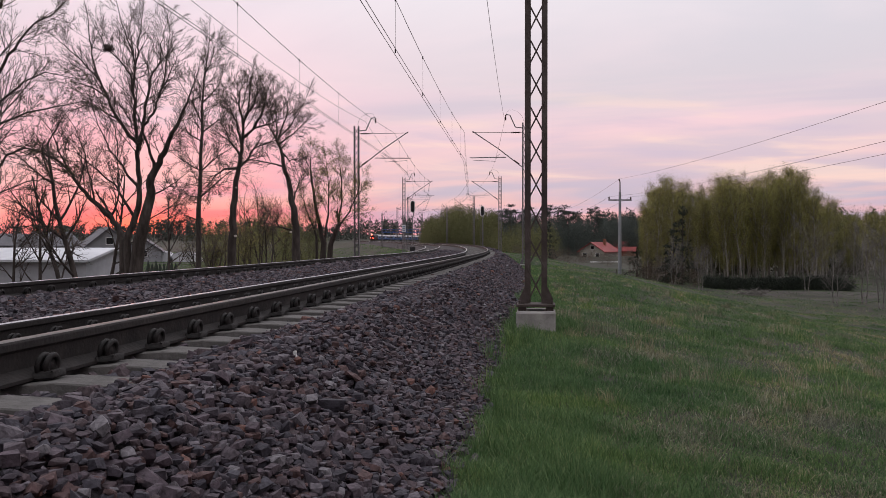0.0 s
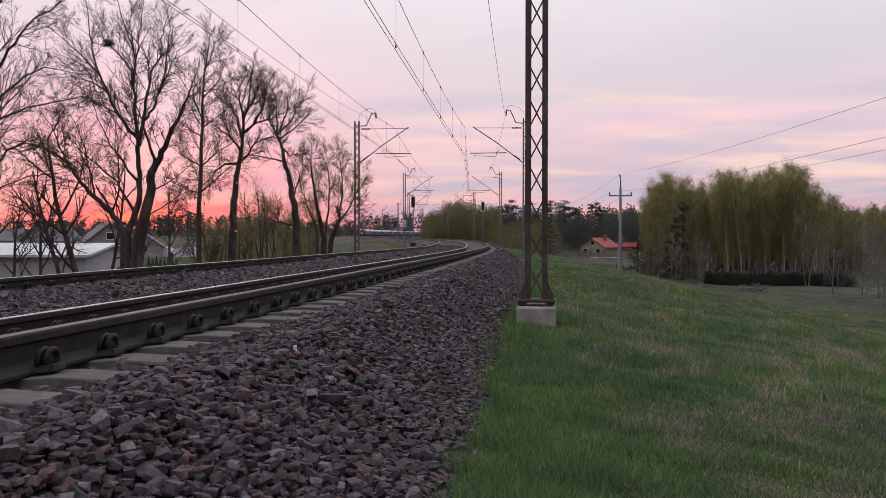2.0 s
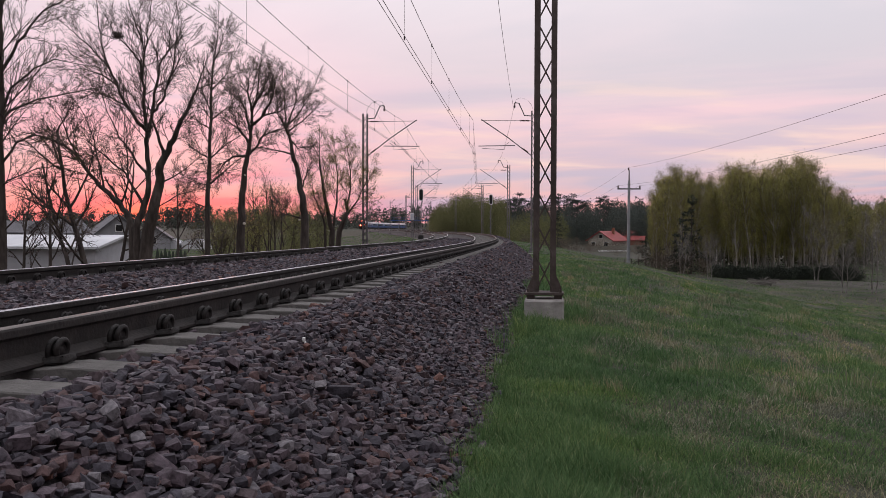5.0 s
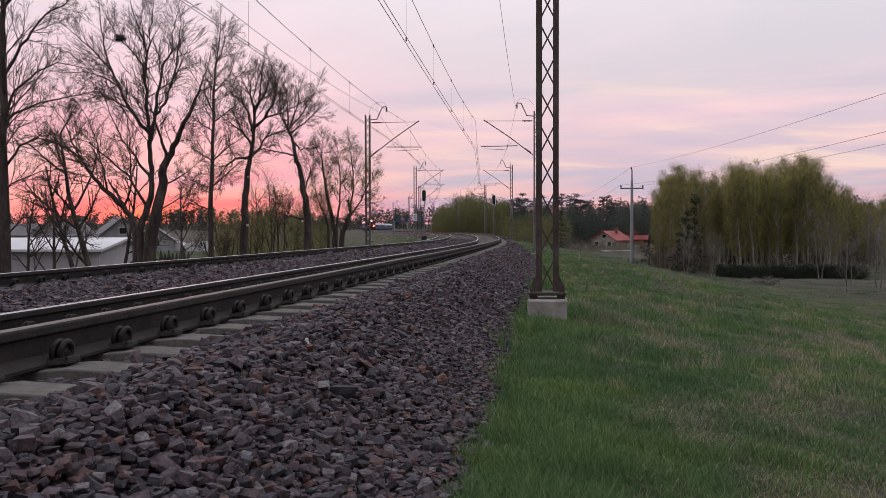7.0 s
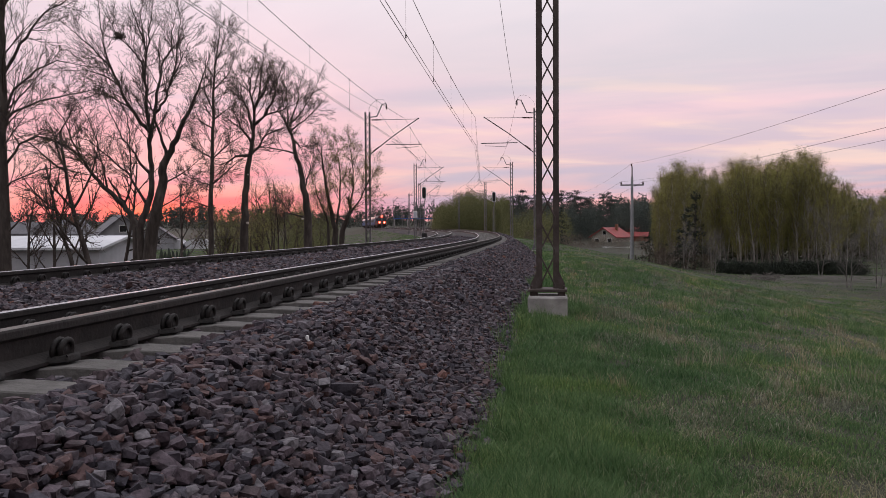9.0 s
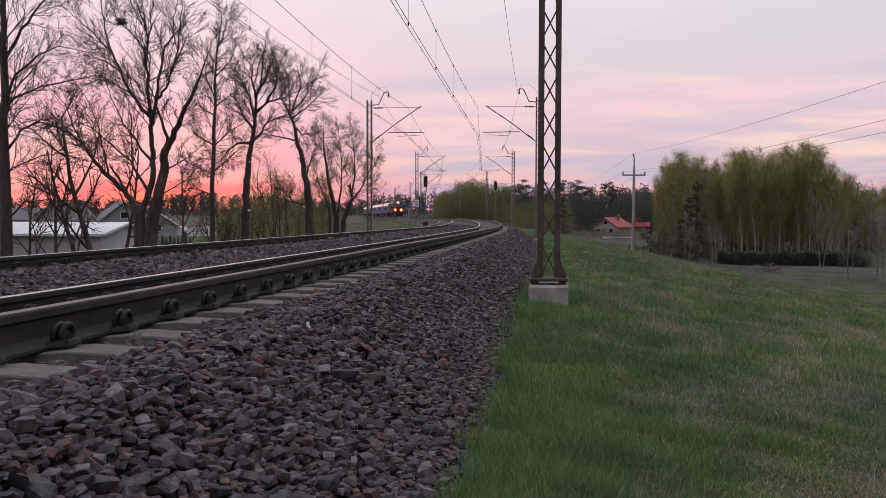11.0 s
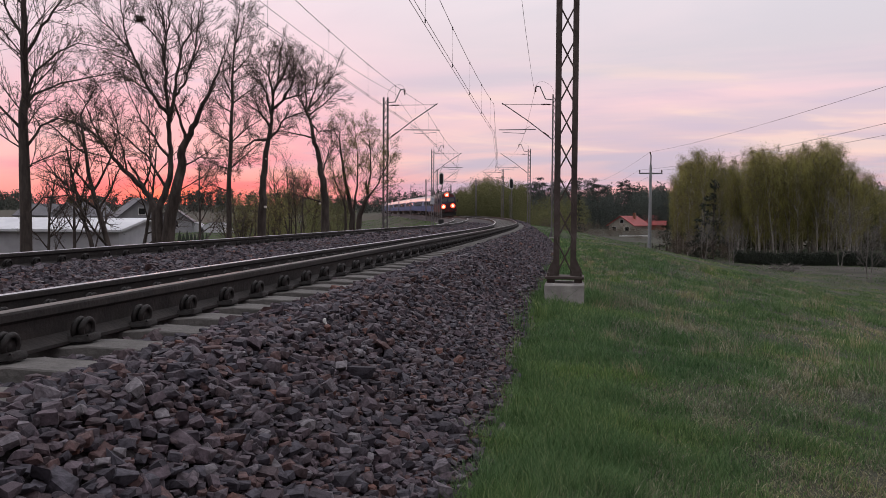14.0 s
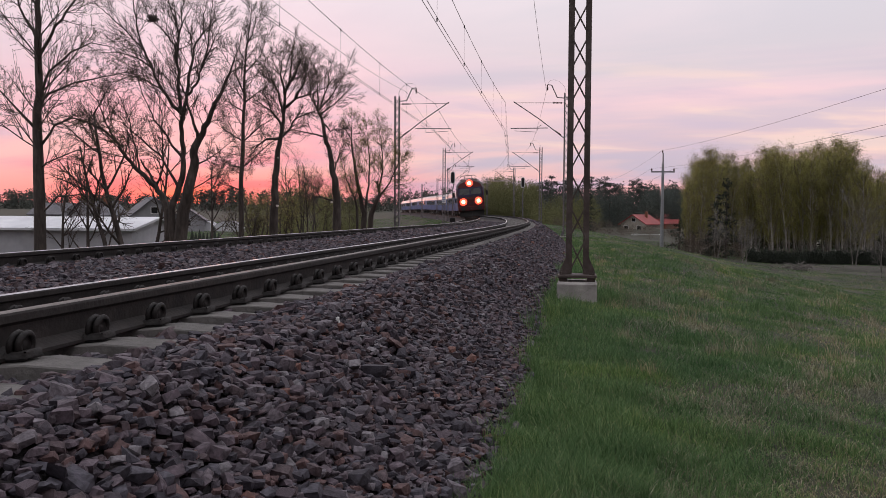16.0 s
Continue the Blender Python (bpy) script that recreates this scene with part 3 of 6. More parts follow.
SUPPORTS = [-31.0, 11.3, 46.5, 85.0, 124.0, 163.5, 202.5, 241.5, 280.5, 320.0, 360.0]
make_mast(11.3, 2.022, -1, M_mast, 7.0, 0.352, arms=False, width=0.29)
for q in SUPPORTS[2:9]:
    make_mast(q, 2.05, -1, M_mastg, 6.95, None)
for q in SUPPORTS[2:9]:
    make_mast(q, -7.18 if q == 46.5 else -7.55, 1, M_mastg, 6.85, None, sign=(q == 85.0), spikes=(q == 46.5))


def wire(name, pts, r, label):
    b = Build()
    b.tube(pts, r, 4)
    return thing(name, label, "overhead wire", "overhead line wires", data=b.mesh(name, M_wire))


def make_line(u, sgn):
    """Contact wires, messenger wire and droppers over one track."""
    con = [[], []]
    mes = []
    drops = []
    for a, b2 in zip(SUPPORTS[:-1], SUPPORTS[1:]):
        odd = SUPPORTS.index(a) % 2
        ua, ub = u + 0.08 * (1 if odd else -1), u + 0.08 * (-1 if odd else 1)
        A = Vector((*[float(c) for c in on_line(a, ua)[:2]], float(rail_z(a))))
        B = Vector((*[float(c) for c in on_line(b2, ub)[:2]], float(rail_z(b2))))
        side = (B - A).cross(Vector((0, 0, 1))).normalized()
        n = 12
        for i in range(n + (b2 == SUPPORTS[-1])):
            f = i / n
            p = A.lerp(B, f)
            sag = 4 * f * (1 - f)
            for j in (0, 1):
                con[j].append(p + side * (0.05 * (2 * j - 1)) + Vector((0, 0, 4.93 - 0.04 * sag)))
            m = p + Vector((0, 0, 6.46 - 0.42 * sag))
            mes.append(m)
            if i % 2 == 1:
                drops.append((m, p + Vector((0, 0, 4.94 - 0.04 * sag))))
    for c in con:
        wire("contact_wire", c, 0.0075, "grooved copper contact wire above the track")
    wire("messenger_wire", mes, 0.0085, "sagging stranded messenger wire above the track")
    b = Build()
    for m, c in drops[:60]:
        b = Build()
        b.tube([m, c], 0.0035, 3)
        b.tube([m + Vector((0, 0, -0.05)), m + Vector((0, 0, 0.04))], 0.018, 5)
        b.tube([c + Vector((0, 0, -0.03)), c + Vector((0, 0, 0.06))], 0.018, 5)
        thing("dropper", "thin hanger between messenger and contact wire", "overhead wire", "overhead line droppers", data=b.mesh("dropper", M_wire))


make_line(-1.17, 1)
make_line(-5.02, -1)
for uu in (0.95, -6.7):
    pts = []
    for a, b2 in zip(SUPPORTS[:-1], SUPPORTS[1:]):
        A = Vector((*[float(c) for c in on_line(a, uu)[:2]], float(rail_z(a)) + 7.1))
        B = Vector((*[float(c) for c in on_line(b2, uu)[:2]], float(rail_z(b2)) + 7.1))
        for i in range(10):
            f = i / 10
            pts.append(A.lerp(B, f) - Vector((0, 0, 0.5 * 4 * f * (1 - f))))
    wire("feeder_wire", pts, 0.008, "bare feeder wire along the mast tops")


def make_signal(s, u):
    x, y, t = on_line(s, u)
    z = float(rail_z(s)) - 0.7
    sg = thing("railway_signal", "railway light signal with a black oval head", "railway signal", "track signals",
               m=Matrix.Translation((x, y, z)) @ pose(0, 0, 0, 0, 0, -math.degrees(t)))
    b = Build()
    b.tube([(0, 0, 0), (0, 0, 3.7), (0.15, 0, 4.5)], 0.06, 8)
    part("post", b, M_mastg, sg)
    b = Build()
    b.box((-0.3, -0.2, 0), (0.3, 0.2, 0.5), bevel=0.03)
    part("base_box", b, M_black, sg)
    b = Build()
    ring = lambda yy, k: [(k * 0.25 * math.cos(a), yy, 5.08 + k * 0.25 * math.sin(a) + (0.44 if math.sin(a) > 0 else -0.44)) for a in [2 * math.pi * (i + 0.5) / 16 for i in range(16)]]
    b.loft([ring(-0.10, 1), ring(-0.06, 1.02), ring(0.12, 0.95)])
    hd = part("head", b, M_black, sg, "black oval signal head")
    b = Build()
    ring2 = lambda yy, k: [(k * 0.25 * math.cos(a), yy, 5.08 + k * 0.25 * math.sin(a) + (0.44 if math.sin(a) > 0 else -0.44) * 0.97) for a in [2 * math.pi * (i + 0.5) / 16 for i in range(16)]]
    o, i2 = ring2(-0.125, 1.08), ring2(-0.125, 0.80)
    b.loft([o, i2], cap=False)
    part("rim", b, M_white, hd, "pale rim")
    for k in range(4):
        b = Build()
        zc = 4.56 + 0.345 * k
        b.tube([(0, -0.10, zc), (0, -0.16, zc)], [0.08, 0.10], 10)
        part("lens_hood", b, M_black, hd)
    b = Build()
    for k in range(2):
        b.tube([(-0.2 + 0.4 * k, 0.25, 0), (-0.2 + 0.4 * k, 0.25, 3.6)], 0.018, 4)
    for k in range(12):
        b.tube([(-0.2, 0.25, 0.3 * k + 0.2), (0.2, 0.25, 0.3 * k + 0.2)], 0.012, 4)
    part("ladder", b, M_mastg, sg)
    return sg


make_signal(97, -7.0)
make_signal(112, 2.1)

# ---- the train ----
# body red carries the headlamps' glow in its colour; also the red buffer beam
M_loco_red_glow = material("loco_red_lampglow", [(0.070, 0.024, 0.026), (0.105, 0.034, 0.034)], 3, 0.78, spec=0.2, coarse=0.2)
M_loco_blue = material("loco_dark_blue", [(0.035, 0.030, 0.060), (0.052, 0.046, 0.088)], 3, 0.78, spec=0.2, coarse=0.2)
M_loco_roof = material("loco_roof_grey", [(0.10, 0.09, 0.09), (0.16, 0.14, 0.14)], 3, 0.7, coarse=0.2)
M_coach = material("coach_light_grey", [(0.24, 0.31, 0.43), (0.32, 0.39, 0.53)], 2, 0.78, spec=0.2, coarse=0.12)
M_coach_low = material("coach_blue_band", [(0.06, 0.10, 0.22), (0.09, 0.14, 0.28)], 2, 0.78, spec=0.2, coarse=0.12)
M_coach_roof = material("coach_roof", [(0.36, 0.36, 0.38), (0.46, 0.46, 0.48)], 2, 0.35, coarse=0.2)
M_under = material("underframe_black", [(0.015, 0.014, 0.014), (0.03, 0.028, 0.026)], 5, 0.8)
M_glass = material("train_glass", [(0.010, 0.010, 0.012), (0.015, 0.015, 0.018)], 3, 0.06, spec=0.8)
M_lamp = material("headlamp_lit", [(1.0, 0.8, 0.6), (1.0, 0.85, 0.65)], 3, 0.3, emit=(1.0, 0.27, 0.12), power=11.0)
# emissive red ring standing in for the glare round each headlamp
M_lamphalo = material("lamp_halo_glow", [(0.25, 0.05, 0.04), (0.32, 0.07, 0.05)], 3, 0.4, emit=(1.0, 0.065, 0.035), power=3.0)


def body_ring(y, hw, z0, zs, zt, inset=0.0):
    """Half-round roofed section of a rail vehicle."""
    r = []
    for x, z in ((1.0, z0), (1.0, (z0 + zs) / 2), (1.0, zs), (0.93, zs + (zt - zs) * 0.45), (0.75, zs + (zt - zs) * 0.75), (0.4, zs + (zt - zs) * 0.95), (0.0, zt)):
        r.append((x * (hw - inset), y, z))
    return r + [(-x, y2, z) for x, y2, z in r[-2::-1]]


def bogie(parent, y, wr, base, name="bogie"):
    b = Build()
    for sx in (-1, 1):
        b.box((sx * 1.05 - 0.08, y - base / 2 - 0.5, 0.45), (sx * 1.05 + 0.08, y + base / 2 + 0.5, 0.78), bevel=0.03)
        b.tube([(sx * 1.16, y, 0.4), (sx * 1.16, y, 0.95)], 0.13, 8)
        for e in (-1, 1):
            b.box((sx * 1.14 - 0.1, y + e * base / 2 - 0.18, wr - 0.2), (sx * 1.14 + 0.1, y + e * base / 2 + 0.18, wr + 0.2), bevel=0.03)
    b.box((-1.0, y - 0.3, 0.5), (1.0, y + 0.3, 0.85))
    bg = part(name, b, M_under, parent, "black bogie frame")
    for e in (-1, 1):
        w = Build()
        for sx in (-1, 1):
            w.tube([(sx * 0.69, y + e * base / 2, wr), (sx * 0.72, y + e * base / 2, wr), (sx * 0.82, y + e * base / 2, wr)], [wr + 0.03, wr + 0.03, wr], 16)
        w.tube([(-0.7, y + e * base / 2, wr), (0.7, y + e * base / 2, wr)], 0.09, 8)
        part("wheelset", w, M_under, bg)
    return bg


def buffers(parent, y, sg):
    for sx in (-1, 1):
        b = Build()
        b.tube([(sx * 0.875, y, 1.06), (sx * 0.875, y + sg * 0.45, 1.06)], 0.10, 8)
        b.tube([(sx * 0.875, y + sg * 0.45, 1.06), (sx * 0.875, y + sg * 0.50, 1.06)], 0.23, 12)
        part("buffer", b, M_under, parent)


def make_loco():
    lo = thing("locomotive", "dark blue electric locomotive with lit headlamps, their red glow coloured into the body", "locomotive")
    b = Build()
    rings = []
    for y, hw, zs, zt, inset in ((-7.95, 1.38, 3.15, 3.85, 0.0), (-7.6, 1.44, 3.3, 4.1, 0), (-5, 1.44, 3.35, 4.15, 0), (5, 1.44, 3.35, 4.15, 0), (7.35, 1.44, 3.3, 4.1, 0)):
        rings.append(body_ring(y, hw, 0.95, zs, zt))
    # cab front: leans back from waist to brow
    nose = body_ring(7.95, 1.38, 0.95, 3.15, 3.95)
    nose = [(x * (0.94 if z > 2.9 else 1.0), y - max(0, z - 2.1) * 0.30, z) for x, y, z in nose]
    rings.append(nose)
    b.loft(rings)
    n = len(rings[0])
    for i in range(len(rings) - 1):
        for k in range(n):
            b.m[i * n + k] = 2 if 2 <= k <= n - 4 else (1 if k in (1, n - 3) else 0)
    # front end takes the red that imitates lamp glow
    b.m[-1] = 0
    part("body", b, [M_loco_red_glow, M_loco_blue, M_loco_roof], lo)
    # dark band across the front under the windscreens and round the cab
    fy = lambda z: 7.95 - max(0, z - 2.1) * 0.30 + 0.006
    for name, z0, z1, hw, mt, lab in (("window_band", 2.40, 3.28, 1.30, M_loco_blue, "dark blue band round the windscreens"), ("waist_band", 1.55, 2.39, 1.35, M_loco_blue, "dark blue waist band")):
        b = Build()
        b.add([(-hw, fy(z0), z0), (hw, fy(z0), z0), (hw * 0.95, fy(z1), z1), (-hw * 0.95, fy(z1), z1), (-hw, fy(z0) - 0.05, z0), (hw, fy(z0) - 0.05, z0), (hw * 0.95, fy(z1) - 0.05, z1), (-hw * 0.95, fy(z1) - 0.05, z1)],
              [(0, 3, 2, 1), (0, 1, 5, 4), (1, 2, 6, 5), (2, 3, 7, 6), (3, 0, 4, 7)])
        part(name, b, mt, lo, lab)
    for sx in (-1, 1):
        b = Build()
        x0, x1 = sx * 0.07, sx * 1.15
        z0, z1 = 2.52, 3.16
        b.add([(x0, fy(z0) + 0.012, z0), (x1, fy(z0) + 0.012, z0), (x1 * 0.95, fy(z1) + 0.012, z1), (x0, fy(z1) + 0.012, z1)] + [(x0, fy(z0) - 0.02, z0), (x1, fy(z0) - 0.02, z0), (x1 * 0.95, fy(z1) - 0.02, z1), (x0, fy(z1) - 0.02, z1)],
              [(0, 1, 2, 3), (0, 4, 5, 1), (1, 5, 6, 2), (2, 6, 7, 3), (3, 7, 4, 0)])
        ws = part("windscreen", b, M_glass, lo, "dark windscreen pane")
        b = Build()
        b.tube([(sx * 0.5, fy(2.4) + 0.03, 2.4), (sx * 0.75, fy(2.9) + 0.03, 2.9)], 0.012, 4)
        part("wiper", b, M_under, ws)
        # oversized glowing disc behind the lamp, added as its halo
        b = Build()
        b.tube([(sx * 0.80, 7.94, 1.80), (sx * 0.80, 8.04, 1.80)], [0.40, 0.36], 14)
        hl = part("headlamp_housing", b, M_lamphalo, lo)
        b = Build()
        b.tube([(sx * 0.80, 8.041, 1.80), (sx * 0.80, 8.08, 1.80)], [0.20, 0.15], 14)
        part("headlamp", b, M_lamp, hl, "lit warm headlamp")
        b = Build()
        b.tube([(sx * 1.0, 7.96, 2.6), (sx * 1.0, 8.0, 2.6)], 0.02, 5)
        b.tube([(sx * 1.47, 7.2, 2.7), (sx * 1.75, 7.25, 2.7), (sx * 1.75, 7.25, 2.3)], 0.02, 4)
        part("mirror_arm", b, M_under, lo)
        b = Build()
        b.box((sx * 1.75 - 0.12, 7.2, 2.35), (sx * 1.75 + 0.12, 7.26, 2.85), bevel=0.015)
        part("side_mirror", b, M_under, lo)
        for yy in (6.35, -6.35):
            b = Build()
            b.box((sx * 1.475 - 0.012, yy - 0.35, 2.35), (sx * 1.475 + 0.012, yy + 0.35, 3.0))
            part("cab_side_window", b, M_glass, lo)
        for yy in (-4.2, -2.8, -1.4, 0, 1.4, 2.8, 4.2):
            b = Build()
            for k in range(5):
                b.box((sx * 1.475 - 0.02, yy - 0.45, 2.45 + 0.12 * k), (sx * 1.475 + 0.02, yy + 0.45, 2.53 + 0.12 * k))
            part("side_grille", b, M_loco_roof, lo)
        b = Build()
        for k in range(3):
            b.box((sx * 1.28 - 0.2, 7.2, 0.35 + 0.25 * k), (sx * 1.28 + 0.2, 7.6, 0.38 + 0.25 * k))
        part("cab_step", b, M_under, lo)
    # same added glare disc behind the top lamp
    b = Build()
    b.tube([(0, 7.3, 3.72), (0, 7.58, 3.72)], [0.40, 0.36], 14)
    hl = part("top_lamp_housing", b, M_lamphalo, lo)
    b = Build()
    b.tube([(0, 7.581, 3.72), (0, 7.62, 3.72)], [0.20, 0.15], 14)
    part("top_headlamp", b, M_lamp, hl, "lit warm top headlamp")
    b = Build()
    b.box((-1.35, 7.5, 0.82), (1.35, 8.0, 1.28), bevel=0.03)
    part("buffer_beam", b, M_loco_red_glow, lo, "red buffer beam")
    b = Build()
    b.add([(-1.25, 7.75, 0.18), (0, 8.0, 0.18), (1.25, 7.75, 0.18), (1.3, 7.7, 0.8), (0, 7.85, 0.8), (-1.3, 7.7, 0.8), (-1.25, 7.7, 0.18), (1.25, 7.7, 0.18)],
          [(0, 1, 4, 5), (1, 2, 3, 4), (6, 0, 5), (2, 7, 3)])
    part("snow_plough", b, M_under, lo)
    b = Build()
    b.tube([(0, 8.0, 1.05), (0, 8.25, 1.0), (0.0, 8.3, 0.75)], 0.04, 6)
    part("coupling_hook", b, M_under, lo)
    buffers(lo, 8.0, 1)
    buffers(lo, -7.95, -1)
    for yy in (4.3, -4.3):
        bogie(lo, yy, 0.62, 3.0)
    b = Build()
    b.box((-1.2, -2.4, 0.35), (1.2, 2.4, 0.95), bevel=0.05)
    part("equipment_case", b, M_under, lo)
    b = Build()
    b.box((-0.7, -2.2, 4.1), (0.7, 2.2, 4.35), bevel=0.08)
    b.box((-0.9, 3.0, 4.0), (0.9, 5.6, 4.22), bevel=0.05)
    part("roof_equipment", b, M_loco_roof, lo)
    for yy, up in ((-4.6, 1.0), (4.6, 0.16)):
        b = Build()
        zt = 4.2 + 0.85 * up
        for sx in (-1, 1):
            b.tube([(sx * 0.5, yy - 0.9, 4.1), (sx * 0.42, yy + 0.35, 4.15 + 0.40 * up + 0.1), (sx * 0.4, yy - 0.2, zt)], 0.03, 5)
        b.tube([(-1.0, yy - 0.2, zt - 0.22), (-0.72, yy - 0.2, zt), (0.72, yy - 0.2, zt), (1.0, yy - 0.2, zt - 0.22)], 0.035, 5)
        b.tube([(-0.72, yy - 0.5, zt), (0.72, yy - 0.5, zt)], 0.03, 5)
        part("pantograph", b, M_under, lo)
    return lo


def window_mesh():
    b = Build()
    b.box((-0.012, -0.62, 2.02), (0.012, 0.62, 2.95), bevel=0.005)
    return b.mesh("window", M_glass)


WIN = window_mesh()


def make_coach():
    co = thing("passenger_coach", "light grey passenger coach with a blue band and dark windows", "railway coach", "coaches of the train")
    b = Build()
    rings = [body_ring(y, hw, 0.95, 3.1, 4.02) for y, hw in ((-12.2, 1.36), (-12.0, 1.41), (12.0, 1.41), (12.2, 1.36))]
    b.loft(rings)
    n = len(rings[0])
    for i in range(len(rings) - 1):
        for k in range(n):
            b.m[i * n + k] = 2 if 2 <= k <= n - 4 else (1 if k in (0, n - 2) else 0)
    part("body", b, [M_coach, M_coach_low, M_coach_roof], co)
    for sx in (-1, 1):
        for k in range(11):
            part("window", WIN, None, co, m=pose(sx * 1.412, -9.0 + 1.8 * k, 0))
        for yy in (-11.2, 11.2):
            b = Build()
            b.box((sx * 1.41 - 0.015, yy - 0.42, 1.0), (sx * 1.41 + 0.015, yy + 0.42, 3.0), bevel=0.006)
            part("door", b, M_coach_low, co, "blue entrance door")
    for yy in (9.0, -9.0):
        bogie(co, yy, 0.46, 2.5)
    b = Build()
    b.box((-1.1, -4.5, 0.4), (1.1, -0.8, 0.96), bevel=0.05)
    b.box((-1.1, 0.6, 0.45), (1.1, 4.0, 0.96), bevel=0.05)
    part("underfloor_box", b, M_under, co)
    b = Build()
    b.box((-0.6, 12.2, 1.1), (0.6, 12.45, 3.3), bevel=0.06)
    part("gangway", b, M_under, co)
    buffers(co, 12.2, 1)
    buffers(co, -12.2, -1)
    for yy in (-8, -3, 3, 8):
        b = Build()
        b.box((-0.4, yy - 0.5, 3.98), (0.4, yy + 0.5, 4.1), bevel=0.04)
        part("roof_vent", b, M_coach_roof, co)
    return co


TRAIN = [(make_loco(), 8.0, 4.3)]
first = make_coach()
for i in range(8):
    c = first if i == 0 else copy_thing(first, Matrix.Identity(4))
    TRAIN.append((c, 8.0 + 8.2 + 12.7 + 25.0 * i, 9.0))
TRAIN_SPEED, TRAIN_S16 = 27.1, 89.7


def motions():
    for veh, back, half in TRAIN:
        rows = []
        for i in range(33):
            t = i * 0.5
            s = TRAIN_S16 + TRAIN_SPEED * (16 - t) + back
            p = []
            for q in (s - half, s + half):
                x, y, _ = on_line(q, -4.7525)
                z = (rail_height(q, -4.0) + rail_height(q, -5.505)) / 2
                p.append(Vector((float(x), float(y), float(z))))
            d = p[0] - p[1]
            tilt = math.degrees(math.asin(float(cant(s)) / 1.505))
            m = Matrix.Translation((p[0] + p[1]) / 2) @ pose(0, 0, 0, 0, 0, math.degrees(math.atan2(-d.x, d.y))) @ pose(0, 0, 0, math.degrees(math.asin(d.z / d.length)), tilt, 0)
            rows.append((t, m))
        walk(veh, rows)


# ---- plants ----
M_bark = material("bark_dark", [(0.040, 0.031, 0.028), (0.070, 0.056, 0.050), (0.115, 0.094, 0.084)], 7, 0.95, bump=0.6, bump_scale=22, stretch=(1, 1, 0.25), coarse=0.3)
M_pale_bark = material("pale_bark", [(0.13, 0.12, 0.11), (0.20, 0.185, 0.17)], 6, 0.9)
M_scar = material("sawn_wood", [(0.42, 0.38, 0.34), (0.55, 0.50, 0.45)], 12, 0.9)
M_twig = material("twig_dark", [(0.060, 0.044, 0.042), (0.105, 0.078, 0.072)], 3, 0.9)
M_bud = material("bud_brown_green", [(0.085, 0.070, 0.035), (0.130, 0.125, 0.050)], 3, 0.9, island=0.35, sheer=0.45)
M_leaf = material("leaf_spring_green", [(0.20, 0.18, 0.065), (0.30, 0.27, 0.095)], 2, 0.85, island=0.35, sheer=0.45)
M_birch_leaf = material("birch_leaf", [(0.235, 0.225, 0.074), (0.325, 0.310, 0.105)], 1.2, 0.85, island=0.4, objrand=0.25, sheer=0.45)
M_birch_bark = material("birch_bark", [(0.03, 0.027, 0.025), (0.26, 0.24, 0.22), (0.40, 0.37, 0.34), (0.46, 0.43, 0.40)], 5, 0.85, stretch=(1, 1, 3), bump=0.3)
M_soil = material("tilled_soil", [(0.045, 0.037, 0.033), (0.066, 0.056, 0.050), (0.09, 0.077, 0.070)], 3, 0.95, bump=0.8, bump_scale=8, coarse=0.3)
M_pine = material("pine_needles", [(0.034, 0.042, 0.038), (0.060, 0.070, 0.060)], 2, 0.9, island=0.3)
M_birch_twig = material("birch_twig", [(0.070, 0.052, 0.038), (0.110, 0.085, 0.060)], 1, 0.9)
# olive kept dark so the leaves carry the shade inside the grove
M_under_shade = material("undergrowth_shade_olive", [(0.040, 0.042, 0.024), (0.072, 0.072, 0.040)], 0.5, 0.95, island=0.35, sheer=0.2)
M_needle = material("conifer_needles", [(0.020, 0.027, 0.020), (0.036, 0.046, 0.030)], 2, 0.9, island=0.35)
M_bush = material("bush_olive", [(0.125, 0.130, 0.058), (0.180, 0.180, 0.080)], 0.6, 0.9, island=0.4, sheer=0.45)
M_bushbrown = material("bush_bare_brown", [(0.110, 0.092, 0.074), (0.165, 0.138, 0.112)], 0.6, 0.9, island=0.35, sheer=0.3)
M_wood_far = material("far_wood", [(0.065, 0.075, 0.068), (0.105, 0.115, 0.098)], 0.05, 0.95, island=0.3, sheer=0.3)
M_wood_mixed = material("mixed_wood", [(0.066, 0.082, 0.076), (0.108, 0.124, 0.106)], 0.08, 0.95, island=0.35, sheer=0.3)


def gz(x, y):
    return float(ground_z(np.array([x]), np.array([y]))[0])


def spot(bearing, depth):
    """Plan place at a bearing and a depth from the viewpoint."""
    return (bearing - 784) / 1500 * depth, depth


